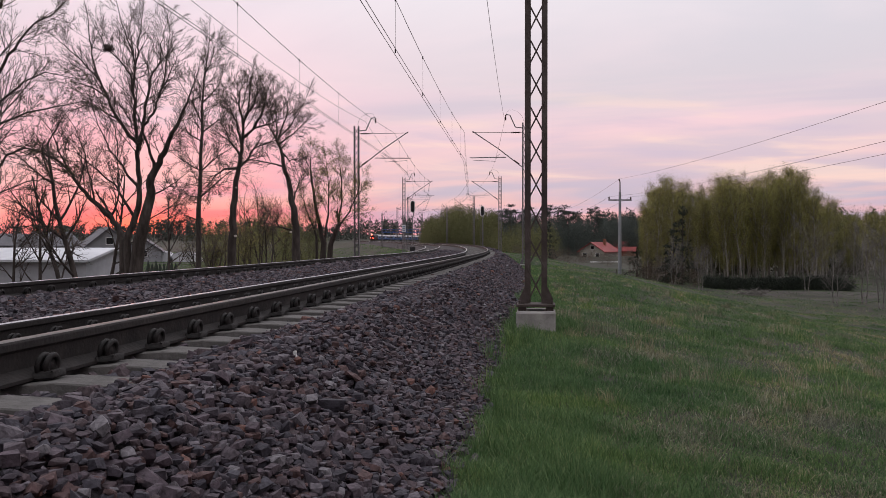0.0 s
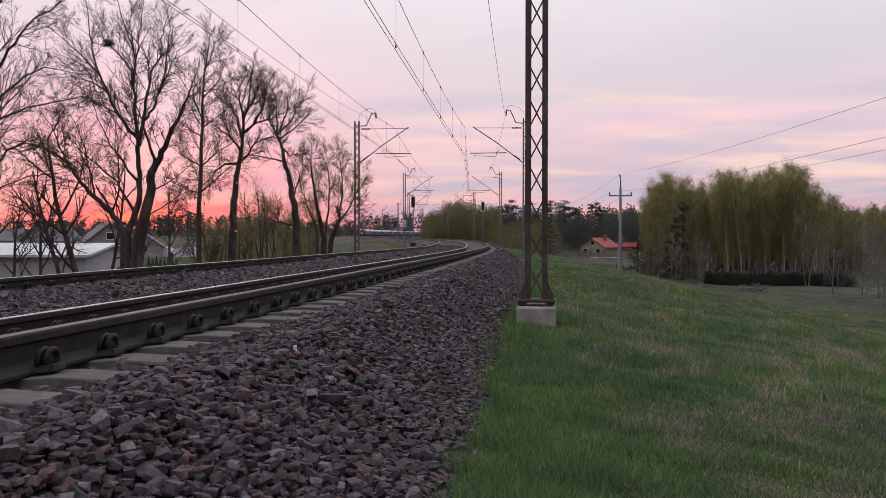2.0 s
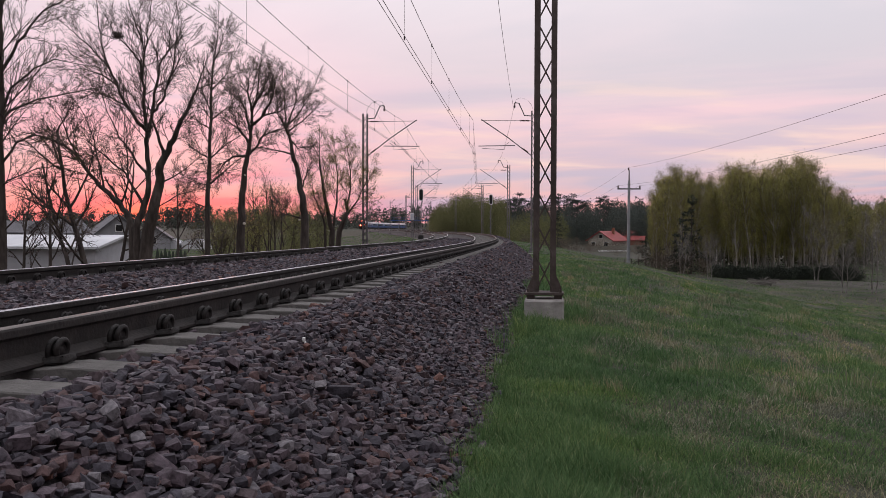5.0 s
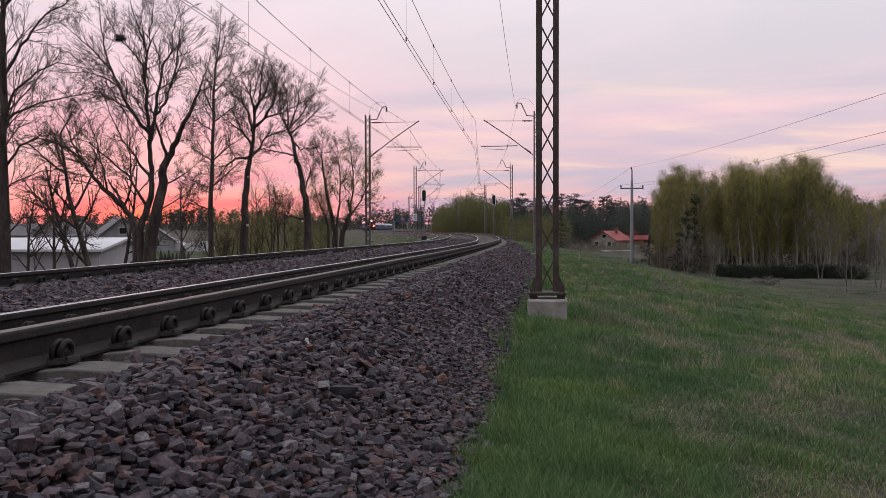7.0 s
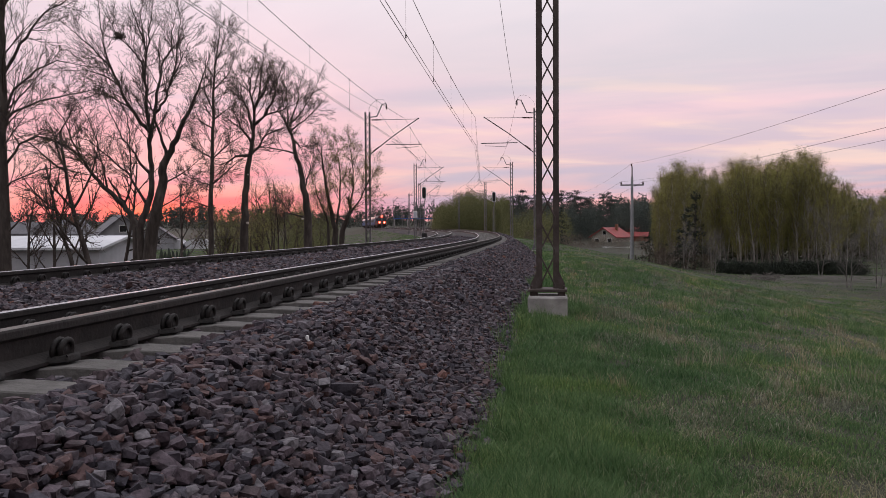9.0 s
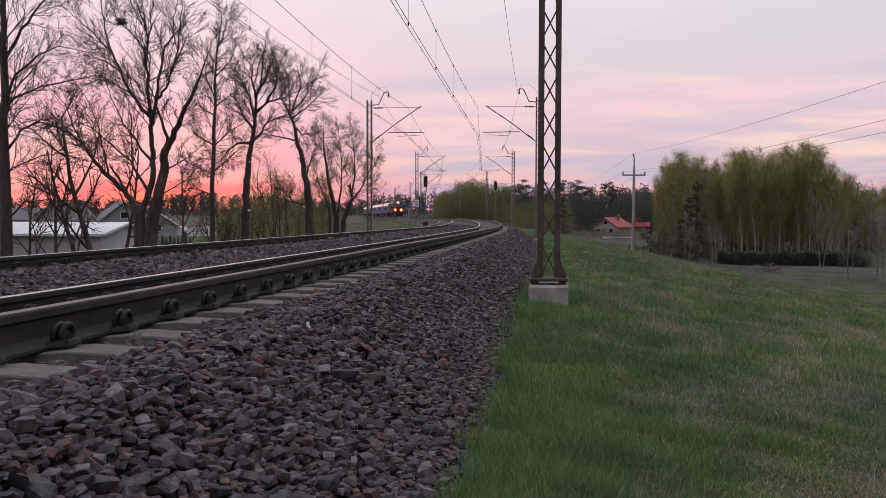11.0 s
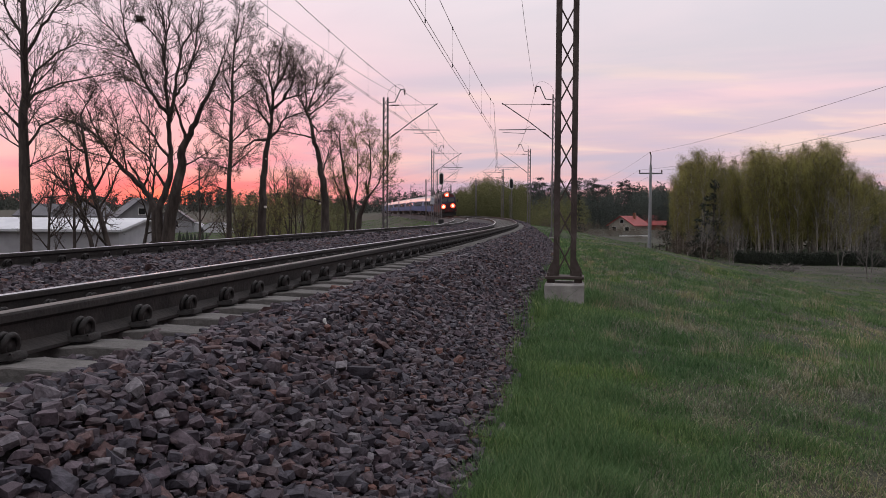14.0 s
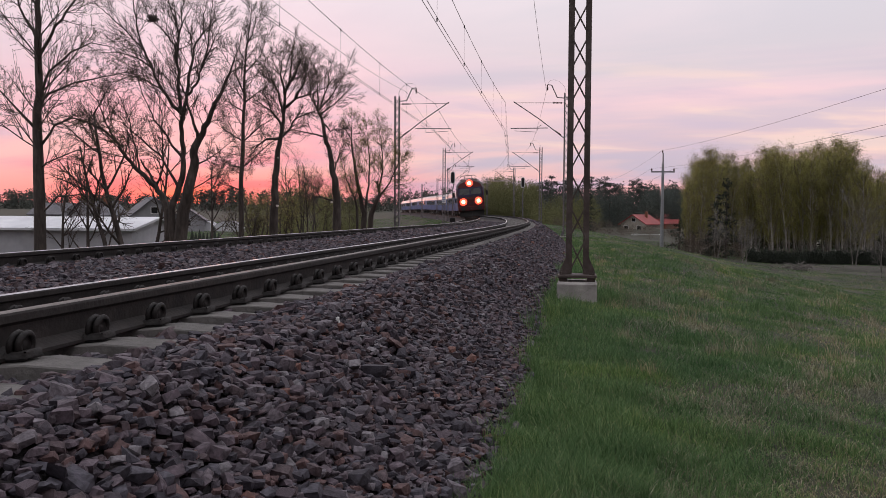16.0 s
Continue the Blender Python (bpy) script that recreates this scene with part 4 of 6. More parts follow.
class Limbs:
    """Grows a branching plant; thick wood and twigs go into separate meshes."""

    def __init__(self, seed, P):
        self.r = random.Random(seed)
        self.P = P
        self.wood, self.twig, self.tips = Build(), Build(), []

    def turn(self, d, ang):
        a = d.orthogonal().normalized()
        a = Matrix.Rotation(self.r.uniform(0, 2 * math.pi), 3, d) @ a
        return (Matrix.Rotation(ang, 3, a) @ d).normalized()

    def grow(self, p, d, length, rad, lv):
        P, r = self.P, self.r
        n = (9, 7, 5, 4, 3)[min(lv, 4)]
        pts, rads = [p.copy()], [rad]
        dirs = [d.copy()]
        w = P["wob"][min(lv, len(P["wob"]) - 1)]
        up = P["up"][min(lv, len(P["up"]) - 1)]
        end = P["taper"][min(lv, len(P["taper"]) - 1)]
        for i in range(n):
            d = (d + Vector((r.gauss(0, w), r.gauss(0, w), r.gauss(0, w) + up))).normalized()
            p = p + d * (length / n)
            pts.append(p.copy())
            dirs.append(d.copy())
            rads.append(max(P["rmin"], rad * (1 - (1 - end) * (i + 1) / n)))
        (self.wood if lv <= 1 else self.twig).tube(pts, rads, (9, 6, 4, 3, 3)[min(lv, 4)], cap=(lv == 0))
        if lv >= P["levels"]:
            self.tips.append((pts[-1], dirs[-1]))
            self.tips.append((pts[len(pts) // 2], dirs[len(pts) // 2]))
            return
        k = P["kids"][lv]
        s0 = P["from"][lv]
        for j in range(k):
            f = s0 + (1 - s0) * (j + r.random() * 0.9) / k
            i = min(n, max(1, int(f * n + 0.5)))
            a = math.radians(P["ang"][lv]) * r.uniform(0.65, 1.3)
            ln = length * P["len"][lv] * (1.15 - 0.6 * f) * r.uniform(0.7, 1.25)
            if lv == 0 and P.get("round"):
                ln = P["round"] * (0.55 + 0.6 * math.sin(math.pi * min(1, max(0, (f - s0) / (1 - s0) * 0.8 + 0.12)))) * r.uniform(0.8, 1.2)
            self.grow(pts[i], self.turn(dirs[i], a), ln, min(rads[i] * 0.75, rad * P["rk"][lv]), lv + 1)


def leaf_mesh(name, tips, per, spread, size, mat, seed, flat=0.0):
    rs = np.random.RandomState(seed)
    T = np.array([tuple(p) for p, _ in tips])
    C = np.repeat(T, per, axis=0) + rs.normal(0, spread, (len(T) * per, 3))
    n = len(C)
    a = rs.normal(size=(n, 3))
    a /= np.linalg.norm(a, axis=1)[:, None]
    b = np.cross(a, rs.normal(size=(n, 3)))
    b /= np.linalg.norm(b, axis=1)[:, None]
    sz = size * rs.uniform(0.6, 1.3, (n, 1))
    V = np.stack([C - a * sz, C + b * sz * 0.45, C + a * sz, C - b * sz * 0.45], 1).reshape(-1, 3)
    F = np.arange(n * 4).reshape(n, 4)
    return np_mesh(name, V, F, mat)


BARE = dict(levels=4, wob=(0.05, 0.10, 0.13, 0.16, 0.2), up=(0.0, 0.05, 0.04, 0.03, 0.02), taper=(0.32, 0.25, 0.3, 0.4, 0.6), rmin=0.0042,
            kids=(8, 7, 6, 4), **{"from": (0.30, 0.22, 0.2, 0.15)}, ang=(42, 40, 40, 38), len=(0.50, 0.52, 0.48, 0.50), rk=(0.42, 0.5, 0.55, 0.6))


def make_tree(label, x, y, stems, seed, P, leaves=None, category="tree", name="tree", group="", sink=0.15, bark=None, twig=None):
    """stems: (lean x, lean y, length, radius, base offset x). leaves: (per tip, spread, size, material)."""
    L = Limbs(seed, P)
    for lx, ly, ln, rad, ox in stems:
        d = Vector((lx, ly, 1)).normalized()
        L.wood.tube([(ox - lx * 0.1, 0, -sink - 0.3), (ox, 0, 0.0), (ox + lx * 0.35, ly * 0.35, 0.35)], [rad * 1.5, rad * 1.3, rad], 9)
        L.grow(Vector((ox + lx * 0.30, ly * 0.3, 0.3)), d, ln, rad, 0)
    tr = thing(name, label, category, group, m=Matrix.Translation((x, y, gz(x, y))))
    part("trunk", L.wood, bark or M_bark, tr, smooth=True)
    if L.twig.v:
        part("crown", L.twig, twig or M_twig, tr)
    if leaves:
        per, spread, size, mat = leaves
        part("foliage", leaf_mesh("foliage", L.tips, per, spread, size, mat, seed), None, tr)
    return tr


def P_(**kw):
    d = dict(BARE)
    d.update(kw)
    return d


class DrawnTree:
    """A bare tree whose main limbs are laid by hand, each with side branches grown on it."""

    def __init__(self, base, depth, seed, P):
        self.base, self.depth, self.seed = base, depth, seed
        self.x, self.y = spot(base, depth)
        self.z = gz(self.x, self.y)
        self.L = Limbs(seed, P)
        self.done = []

    def place(self, a, b, yy=0.0):
        return Vector(((a - self.base) / 1500 * self.depth, yy, 1.25 + (426 - b) / 1500 * self.depth - self.z))

    def limb(self, pts, r0, r1, kids, ln, f0):
        """pts: (bearing, level) from the foot or fork outwards; radii; number, length and first place of side branches."""
        L, r = self.L, self.L.r
        P3, yy = [], 0.0
        for a, b in pts:
            P3.append(self.place(a, b, yy))
            yy += r.uniform(-0.25, 0.25)
        if pts[0][1] >= 465:
            P3[0].z = -0.4
        elif self.done:
            near = min(self.done, key=lambda q: (q.x - P3[0].x) ** 2 + (q.z - P3[0].z) ** 2)
            shift = near.y - P3[0].y
            P3 = [Vector((q.x, q.y + shift, q.z)) for q in P3]
            P3[0] = near.copy()
        fine = []
        for i in range(len(P3) - 1):
            for k in range(3):
                q = P3[i].lerp(P3[i + 1], k / 3)
                if k:
                    q += Vector((r.gauss(0, 0.03), r.gauss(0, 0.03), 0))
                fine.append(q)
        fine.append(P3[-1])
        self.done += fine
        n = len(fine)
        rads = [0.82 * (r0 + (r1 - r0) * (i / (n - 1)) ** 0.7) for i in range(n)]
        L.wood.tube(fine, rads, 9)
        for k in range(kids):
            f = f0 + (1 - f0) * (k + r.random()) / kids
            i = min(n - 1, max(1, int(f * (n - 1) + 0.5)))
            d = (fine[i] - fine[i - 1]).normalized()
            L.grow(fine[i], L.turn(d, math.radians(r.uniform(25, 62))), ln * (1.35 - 0.6 * f) * r.uniform(0.6, 1.4), min(rads[i] * 0.5, 0.008 + 0.010 * ln), 2)
        L.grow(fine[-1], (fine[-1] - fine[-2]).normalized(), ln * 0.8, r1 * 0.9, 2)

    def finish(self, label, leaves, scars=()):
        L = self.L
        tr = thing("tree", label, "tree", m=Matrix.Translation((self.x, self.y, self.z)))
        part("trunk", L.wood, M_bark, tr, smooth=True)
        part("crown", L.twig, M_twig, tr)
        if leaves:
            per, spread, size, mat = leaves
            part("foliage", leaf_mesh("foliage", L.tips, per, spread, size, mat, self.seed), None, tr)
        for a, b, rr in scars:
            c = self.place(a, b, -0.30)
            g = Build()
            g.tube([c + Vector((0, 0.15, 0)), c, c + Vector((0.01, -0.012, 0))], [rr * 1.15, rr * 1.1, rr * 0.9], 9)
            part("limb_scar", g, M_scar, tr, "pale sawn limb scar")
        return tr


def left_trees():
    Q = P_(kids=(0, 0, 7, 4), ang=(40, 40, 36, 36), len=(0.5, 0.5, 0.50, 0.52), wob=(0.05, 0.08, 0.07, 0.09, 0.10), up=(0, 0, 0.05, 0.04, 0.03), rk=(0.4, 0.4, 0.55, 0.65),
           taper=(0.3, 0.3, 0.35, 0.45, 0.6), rmin=0.0050, **{"from": (0.2, 0.2, 0.12, 0.15)})
    t = DrawnTree(-15, 30, 11, Q)
    t.limb(((-14, 482), (-18, 352), (-20, 252), (-22, 152), (-22, 60), (-18, -10), (-14, -90)), 0.30, 0.06, 26, 2.2, 0.2)
    t.limb(((-20, 262), (0, 220), (50, 200), (100, 190), (150, 180)), 0.075, 0.015, 16, 1.0, 0.15)
    t.limb(((-22, 230), (0, 178), (40, 143), (80, 128), (118, 135)), 0.075, 0.015, 14, 0.9, 0.15)
    t.limb(((-22, 150), (0, 108), (28, 72), (50, 38), (84, 18), (110, -8)), 0.085, 0.018, 15, 1.0, 0.2)
    t.limb(((-20, 320), (10, 275), (45, 262), (80, 275), (112, 300)), 0.07, 0.012, 16, 0.9, 0.15)
    t.limb(((-18, 350), (10, 340), (50, 322), (110, 316)), 0.05, 0.012, 12, 0.9, 0.15)
    t.limb(((-16, 415), (20, 404), (60, 400), (120, 402)), 0.045, 0.012, 10, 0.8, 0.2)
    t.limb(((-22, 120), (-60, 60), (-80, -30)), 0.08, 0.02, 10, 1.2, 0.2)
    t.limb(((-20, 290), (-60, 240), (-110, 190)), 0.08, 0.02, 10, 1.2, 0.2)
    t.limb(((-22, 40), (4, 0), (28, -50)), 0.07, 0.02, 10, 1.0, 0.2)
    t.finish("tall bare roadside tree with budding twigs", (1, 0.02, 0.027, M_bud))
    t = DrawnTree(228, 34, 23, Q)
    # three stems from one foot: leaning out, upright, and thick leaning the other way
    t.limb(((213, 478), (214, 430), (204, 408), (186, 384), (166, 362), (148, 348), (130, 324), (116, 302), (98, 284), (72, 268), (46, 262)), 0.21, 0.03, 22, 1.5, 0.45)
    t.limb(((228, 476), (222, 425), (233, 386), (243, 358), (241, 318), (239, 270), (235, 225), (230, 190), (230, 150), (230, 110), (220, 68), (204, 18)), 0.22, 0.02, 26, 1.5, 0.4)
    t.limb(((234, 478), (246, 430), (259, 394), (269, 350), (274, 315), (284, 298), (300, 272), (312, 248), (328, 220), (345, 188), (352, 160)), 0.37, 0.03, 16, 1.3, 0.55)
    t.limb(((238, 255), (225, 240), (209, 212), (194, 176), (180, 145), (165, 110), (156, 70), (150, 10)), 0.12, 0.015, 22, 1.4, 0.2)
    t.limb(((241, 262), (246, 215), (251, 170), (254, 134), (270, 98), (273, 70), (280, 40)), 0.11, 0.015, 20, 1.2, 0.2)
    t.limb(((276, 304), (277, 284), (271, 256), (265, 226), (254, 206), (248, 180)), 0.10, 0.02, 12, 1.1, 0.3)
    t.limb(((265, 228), (280, 206), (287, 178), (296, 140), (300, 95), (304, 50)), 0.08, 0.015, 18, 1.1, 0.2)
    t.limb(((287, 178), (300, 158), (318, 128), (332, 100)), 0.05, 0.012, 12, 0.9, 0.2)
    t.limb(((231, 160), (222, 126), (204, 105), (184, 84), (166, 50)), 0.07, 0.012, 15, 1.0, 0.2)
    t.limb(((231, 115), (236, 80), (246, 40), (250, 0)), 0.05, 0.012, 13, 1.0, 0.2)
    t.limb(((240, 330), (220, 310), (204, 284), (186, 256), (170, 220), (160, 180)), 0.08, 0.012, 17, 1.1, 0.2)
    t.limb(((236, 382), (214, 352), (200, 330), (178, 312), (150, 288), (128, 268), (104, 262)), 0.085, 0.012, 20, 1.1, 0.25)
    t.limb(((194, 376), (197, 345), (194, 308), (196, 262), (188, 222), (174, 180)), 0.06, 0.012, 17, 1.1, 0.2)
    t.limb(((160, 358), (152, 318), (140, 270), (118, 222), (92, 184)), 0.06, 0.012, 18, 1.1, 0.2)
    t.limb(((118, 305), (100, 268), (82, 228), (56, 196)), 0.06, 0.012, 15, 1.0, 0.2)
    t.limb(((194, 176), (170, 158), (138, 148), (104, 150)), 0.05, 0.012, 13, 0.9, 0.2)
    t.limb(((180, 145), (152, 112), (122, 84), (104, 70)), 0.05, 0.012, 13, 0.9, 0.2)
    t.limb(((209, 212), (180, 196), (150, 186), (118, 200)), 0.05, 0.012, 13, 0.9, 0.2)
    t.limb(((272, 345), (300, 330), (334, 306)), 0.055, 0.012, 10, 0.9, 0.3)
    t.limb(((262, 388), (300, 370), (336, 360)), 0.04, 0.012, 8, 0.7, 0.3)
    t.limb(((186, 384), (174, 366), (163, 350)), 0.09, 0.05, 2, 0.5, 0.5)
    t.finish("large bare tree with several thick leaning stems", None)
    t = DrawnTree(352, 41, 35, Q)
    t.limb(((352, 475), (351, 390), (353, 330), (354, 250), (353, 200), (358, 140), (362, 100), (366, 55)), 0.19, 0.015, 40, 1.1, 0.2)
    for pts in (((352, 400), (336, 384), (322, 380)), ((354, 345), (380, 325), (402, 304), (420, 296)), ((354, 300), (385, 276), (416, 258)), ((353, 352), (330, 346), (306, 334)),
                ((354, 312), (334, 290), (312, 276)), ((354, 228), (380, 212), (404, 196)), ((354, 262), (330, 236), (316, 200)), ((355, 180), (380, 150), (398, 112)),
                ((353, 215), (340, 180), (334, 140)), ((357, 140), (374, 104), (384, 78))):
        t.limb(pts, 0.055, 0.012, 11, 0.95, 0.15)
    t.finish("slender straight bare tree with short limbs", (1, 0.04, 0.022, M_bud))
    t = DrawnTree(411, 36, 47, Q)
    t.limb(((411, 478), (412, 420), (414, 380), (418, 340), (423, 310), (428, 278), (433, 246), (439, 212), (446, 186), (453, 148)), 0.26, 0.02, 16, 1.1, 0.55)
    for pts in (((433, 246), (455, 230), (484, 222), (518, 206)), ((428, 296), (438, 284), (452, 264), (474, 254), (500, 247)), ((431, 252), (420, 218), (408, 196), (402, 172)),
                ((440, 210), (456, 188), (466, 160)), ((437, 225), (430, 190), (432, 158)), ((420, 300), (400, 300), (380, 316), (362, 334)), ((453, 232), (470, 200), (478, 170)),
                ((428, 280), (410, 250), (398, 226))):
        t.limb(pts, 0.085, 0.014, 14, 0.95, 0.25)
    t.finish("thick-trunked bare tree with a pruned limb scar", (1, 0.04, 0.022, M_bud), ((419, 418, 0.045), (421, 333, 0.03)))
    t = DrawnTree(525, 42, 58, Q)
    t.limb(((522, 465), (524, 410), (522, 378), (515, 350), (510, 320), (503, 295), (499, 270), (491, 250)), 0.30, 0.07, 4, 0.7, 0.7)
    for pts in (((491, 250), (492, 225), (490, 196), (485, 160)), ((491, 250), (510, 228), (530, 202), (546, 172)), ((491, 250), (478, 226), (474, 190)), ((494, 240), (508, 210), (512, 172)),
                ((496, 252), (520, 238), (542, 218)), ((503, 296), (482, 290), (460, 286), (440, 282)), ((518, 412), (496, 402), (480, 380)), ((518, 362), (526, 334), (532, 308)), ((500, 272), (514, 286), (526, 282))):
        t.limb(pts, 0.07, 0.014, 12, 0.95, 0.25)
    t.finish("crooked bare tree bending over towards its neighbour", None, ((516, 411, 0.045),))
    W = P_(kids=(0, 0, 7, 4), ang=(40, 40, 34, 36), len=(0.5, 0.5, 0.5, 0.5), wob=(0.05, 0.08, 0.08, 0.10, 0.10), up=(0, 0, 0.05, 0.0, -0.05), rk=(0.4, 0.4, 0.5, 0.6),
           taper=(0.3, 0.3, 0.35, 0.45, 0.6), rmin=0.0055, **{"from": (0.2, 0.2, 0.15, 0.15)})
    t = DrawnTree(572, 46, 69, W)
    t.limb(((572, 468), (573, 430), (566, 396), (558, 352), (552, 312), (552, 276)), 0.26, 0.02, 18, 1.1, 0.35)
    t.limb(((580, 468), (586, 432), (596, 408), (601, 394)), 0.22, 0.12, 5, 0.8, 0.6)
    t.limb(((600, 396), (606, 356), (604, 312), (598, 276)), 0.08, 0.014, 17, 1.0, 0.15)
    t.limb(((598, 402), (620, 376), (634, 346), (638, 318)), 0.07, 0.014, 14, 0.9, 0.15)
    t.limb(((564, 468), (560, 420), (545, 380), (536, 346)), 0.13, 0.014, 15, 0.9, 0.35)
    t.limb(((572, 430), (580, 380), (580, 330), (576, 284)), 0.10, 0.014, 17, 1.0, 0.3)
    t.finish("multi-stemmed willow with fresh young leaves", (4, 0.10, 0.026, M_leaf))
    for i, (bearing, dep, h, rd) in enumerate(((118, 31, 5.6, 0.10), (143, 32, 6.6, 0.13), (68, 36, 5.2, 0.09), (300, 46, 5.5, 0.09), (20, 40, 5.0, 0.09), (185, 40, 6.2, 0.10))):
        x, y = spot(bearing, dep)
        make_tree("small thin bare tree", x, y, [(-0.12 + 0.05 * i, 0, h, rd, 0)], 80 + i, P_(kids=(10, 5, 4, 2), ang=(46, 40, 40, 38), len=(0.42, 0.5, 0.5, 0.5), wob=(0.05, 0.08, 0.08, 0.1, 0.1), **{"from": (0.2, 0.2, 0.2, 0.15)}), None, group="young bare trees")
    for i, (bearing, dep, h) in enumerate(((455, 62, 6.3), (495, 66, 5.4), (385, 58, 4.2), (545, 70, 4.0), (430, 55, 3.6), (470, 60, 5.2), (365, 50, 3.0))):
        x, y = spot(bearing, dep)
        make_tree("shrubby young tree with thin new leaves", x, y, [(-0.2, 0.1, h, 0.07, -0.2), (0.15, -0.1, h * 0.9, 0.07, 0.2), (0.02, 0, h, 0.08, 0)], 120 + i,
                  P_(kids=(9, 6, 4), levels=3, ang=(38, 40, 40), len=(0.42, 0.5, 0.5)), (3, 0.18, 0.032, M_leaf if i % 3 else M_bud), "shrub", "shrub", group="shrubs below the embankment")


left_trees()


def make_nest():
    x, y = spot(193, 33.9)
    z = 1.25 + (426 - 88) / 1500 * 34
    rs = random.Random(4)
    b = Build()
    for i in range(90):
        a = rs.uniform(0, 6.28)
        e = rs.uniform(-0.7, 0.9)
        c = Vector((0.24 * math.cos(a) * math.cos(e), 0.24 * math.sin(a) * math.cos(e), 0.2 * math.sin(e)))
        d = Vector((rs.gauss(0, 1), rs.gauss(0, 1), rs.gauss(0, 0.5))).normalized() * rs.uniform(0.12, 0.22)
        b.tube([c - d, c + d], 0.012, 3)
    ico = [(0.21 * math.cos(k * 1.05) * math.cos(j), 0.21 * math.sin(k * 1.05) * math.cos(j), 0.17 * math.sin(j)) for j in (-1.2, -0.4, 0.4, 1.2) for k in range(6)]
    b.loft([ico[6 * j:6 * j + 6] for j in range(4)])
    # a limb that carries it
    thing("bird_nest", "dark twig bird nest high in a bare tree", "bird nest", m=Matrix.Translation((x, y, z)) @ Matrix.Diagonal((0.75, 0.75, 0.75, 1)), data=b.mesh("bird_nest", M_twig))


make_nest()


def birch_grove():
    protos = []
    P = P_(levels=3, kids=(28, 6, 4), ang=(27, 34, 36), len=(0.3, 0.5, 0.5), round=1.25, wob=(0.03, 0.08, 0.12, 0.15), up=(0.02, 0.09, 0.02, -0.02), taper=(0.15, 0.3, 0.4, 0.5), rmin=0.007, **{"from": (0.13, 0.2, 0.2)})
    for k in range(5):
        h = (6.6, 7.2, 7.8, 7.0, 6.2)[k]
        t = make_tree("slim young birch with white trunk and sparse new leaves", 200 + 4 * k, -60, [(random.uniform(-0.05, 0.05), 0, h, 0.052, 0)], 300 + k, P, (8, 0.21, 0.030, M_birch_leaf), "birch tree", "birch_tree",
                      group="birch grove", bark=M_birch_bark, twig=M_birch_twig)
        protos.append(t)
    rs = random.Random(77)
    spots = []
    for i in range(165):
        dep = rs.uniform(69, 92)
        bearing = rs.uniform(1136, 1458)
        if i > 118:
            bearing, dep = rs.uniform(1440, 1640), rs.uniform(84, 110)
        spots.append((bearing, dep))
    for i, (bearing, dep) in enumerate(spots):
        x, y = spot(bearing, dep)
        top = np.interp(bearing, [1140, 1152, 1172, 1205, 1230, 1245, 1268, 1292, 1330, 1365, 1420, 1436, 1460, 1500, 1560, 1640], [372, 338, 308, 314, 330, 306, 314, 296, 314, 298, 292, 326, 350, 364, 368, 372]) + rs.uniform(-12, 28)
        k = i if i < 5 else i % 5
        tall = max(v.co.z for v in protos[k].children[1].data.vertices)
        sc = (1.25 + (426 - top) / 1500 * dep - gz(x, y)) / tall
        m = Matrix.Translation((x, y, gz(x, y))) @ pose(0, 0, 0, 0, 0, rs.uniform(0, 360))
        if i < 5:
            t = protos[i]
            t.matrix_basis = m
        else:
            t = copy_thing(protos[i % 5], m)
        t.scale = (sc, sc, sc)


birch_grove()


def make_spruce(x, y, h, w, seed, label="dark green young spruce among birches", dens=1.0, low=0.05):
    rs = np.random.RandomState(seed)
    b = Build()
    b.tube([(0, 0, -0.3), (0, 0, h * 0.6), (0, 0, h)], [0.02 * h * 0.6, 0.01 * h * 0.7, 0.01], 6)
    C, A = [], []
    n = int(h * 5.5 * dens)
    for i in range(n):
        f = low + (1 - low) * (i + rs.uniform(-1.5, 1.5)) / n
        f = min(0.99, max(0.02, f))
        ln = w * (1 - f) ** 0.7 * rs.uniform(0.3, 1.35) + 0.08
        a = rs.uniform(0, 6.28)
        d = np.array([math.cos(a), math.sin(a), -0.18 + 0.5 * f])
        for q in np.linspace(0.15, 1, max(3, int(ln * 6))):
            c = np.array([0, 0, f * h]) + d * ln * q + np.array([0, 0, -0.12 * q * q * ln])
            for _ in range(7):
                C.append(c + rs.normal(0, 0.09, 3))
                A.append(d * 0.7 + rs.normal(0, 0.6, 3))
    C, A = np.array(C), np.array(A)
    A /= np.linalg.norm(A, axis=1)[:, None]
    B = np.cross(A, rs.normal(size=A.shape))
    B /= np.linalg.norm(B, axis=1)[:, None]
    L = 0.12 * rs.uniform(0.7, 1.3, (len(C), 1))
    V = np.stack([C - A * L, C + B * L * 0.35, C + A * L, C - B * L * 0.35], 1).reshape(-1, 3)
    t = thing("spruce_tree", label, "spruce tree", "conifers", m=Matrix.Translation((x, y, gz(x, y))))
    part("trunk", b, M_bark, t)
    part("needles", np_mesh("needles", V, np.arange(len(V)).reshape(-1, 4), M_needle), None, t)
    return t


for i, (bearing, dep, h, w) in enumerate(((1208, 66, 6.2, 1.2), (1192, 66, 4.6, 1.3), (1178, 67, 2.9, 1.2), (1152, 70, 2.4, 1.1), (1128, 84, 3.2, 1.3), (972, 130, 6.2, 1.5))):
    x, y = spot(bearing, dep)
    make_spruce(x, y, h, w, 500 + i)


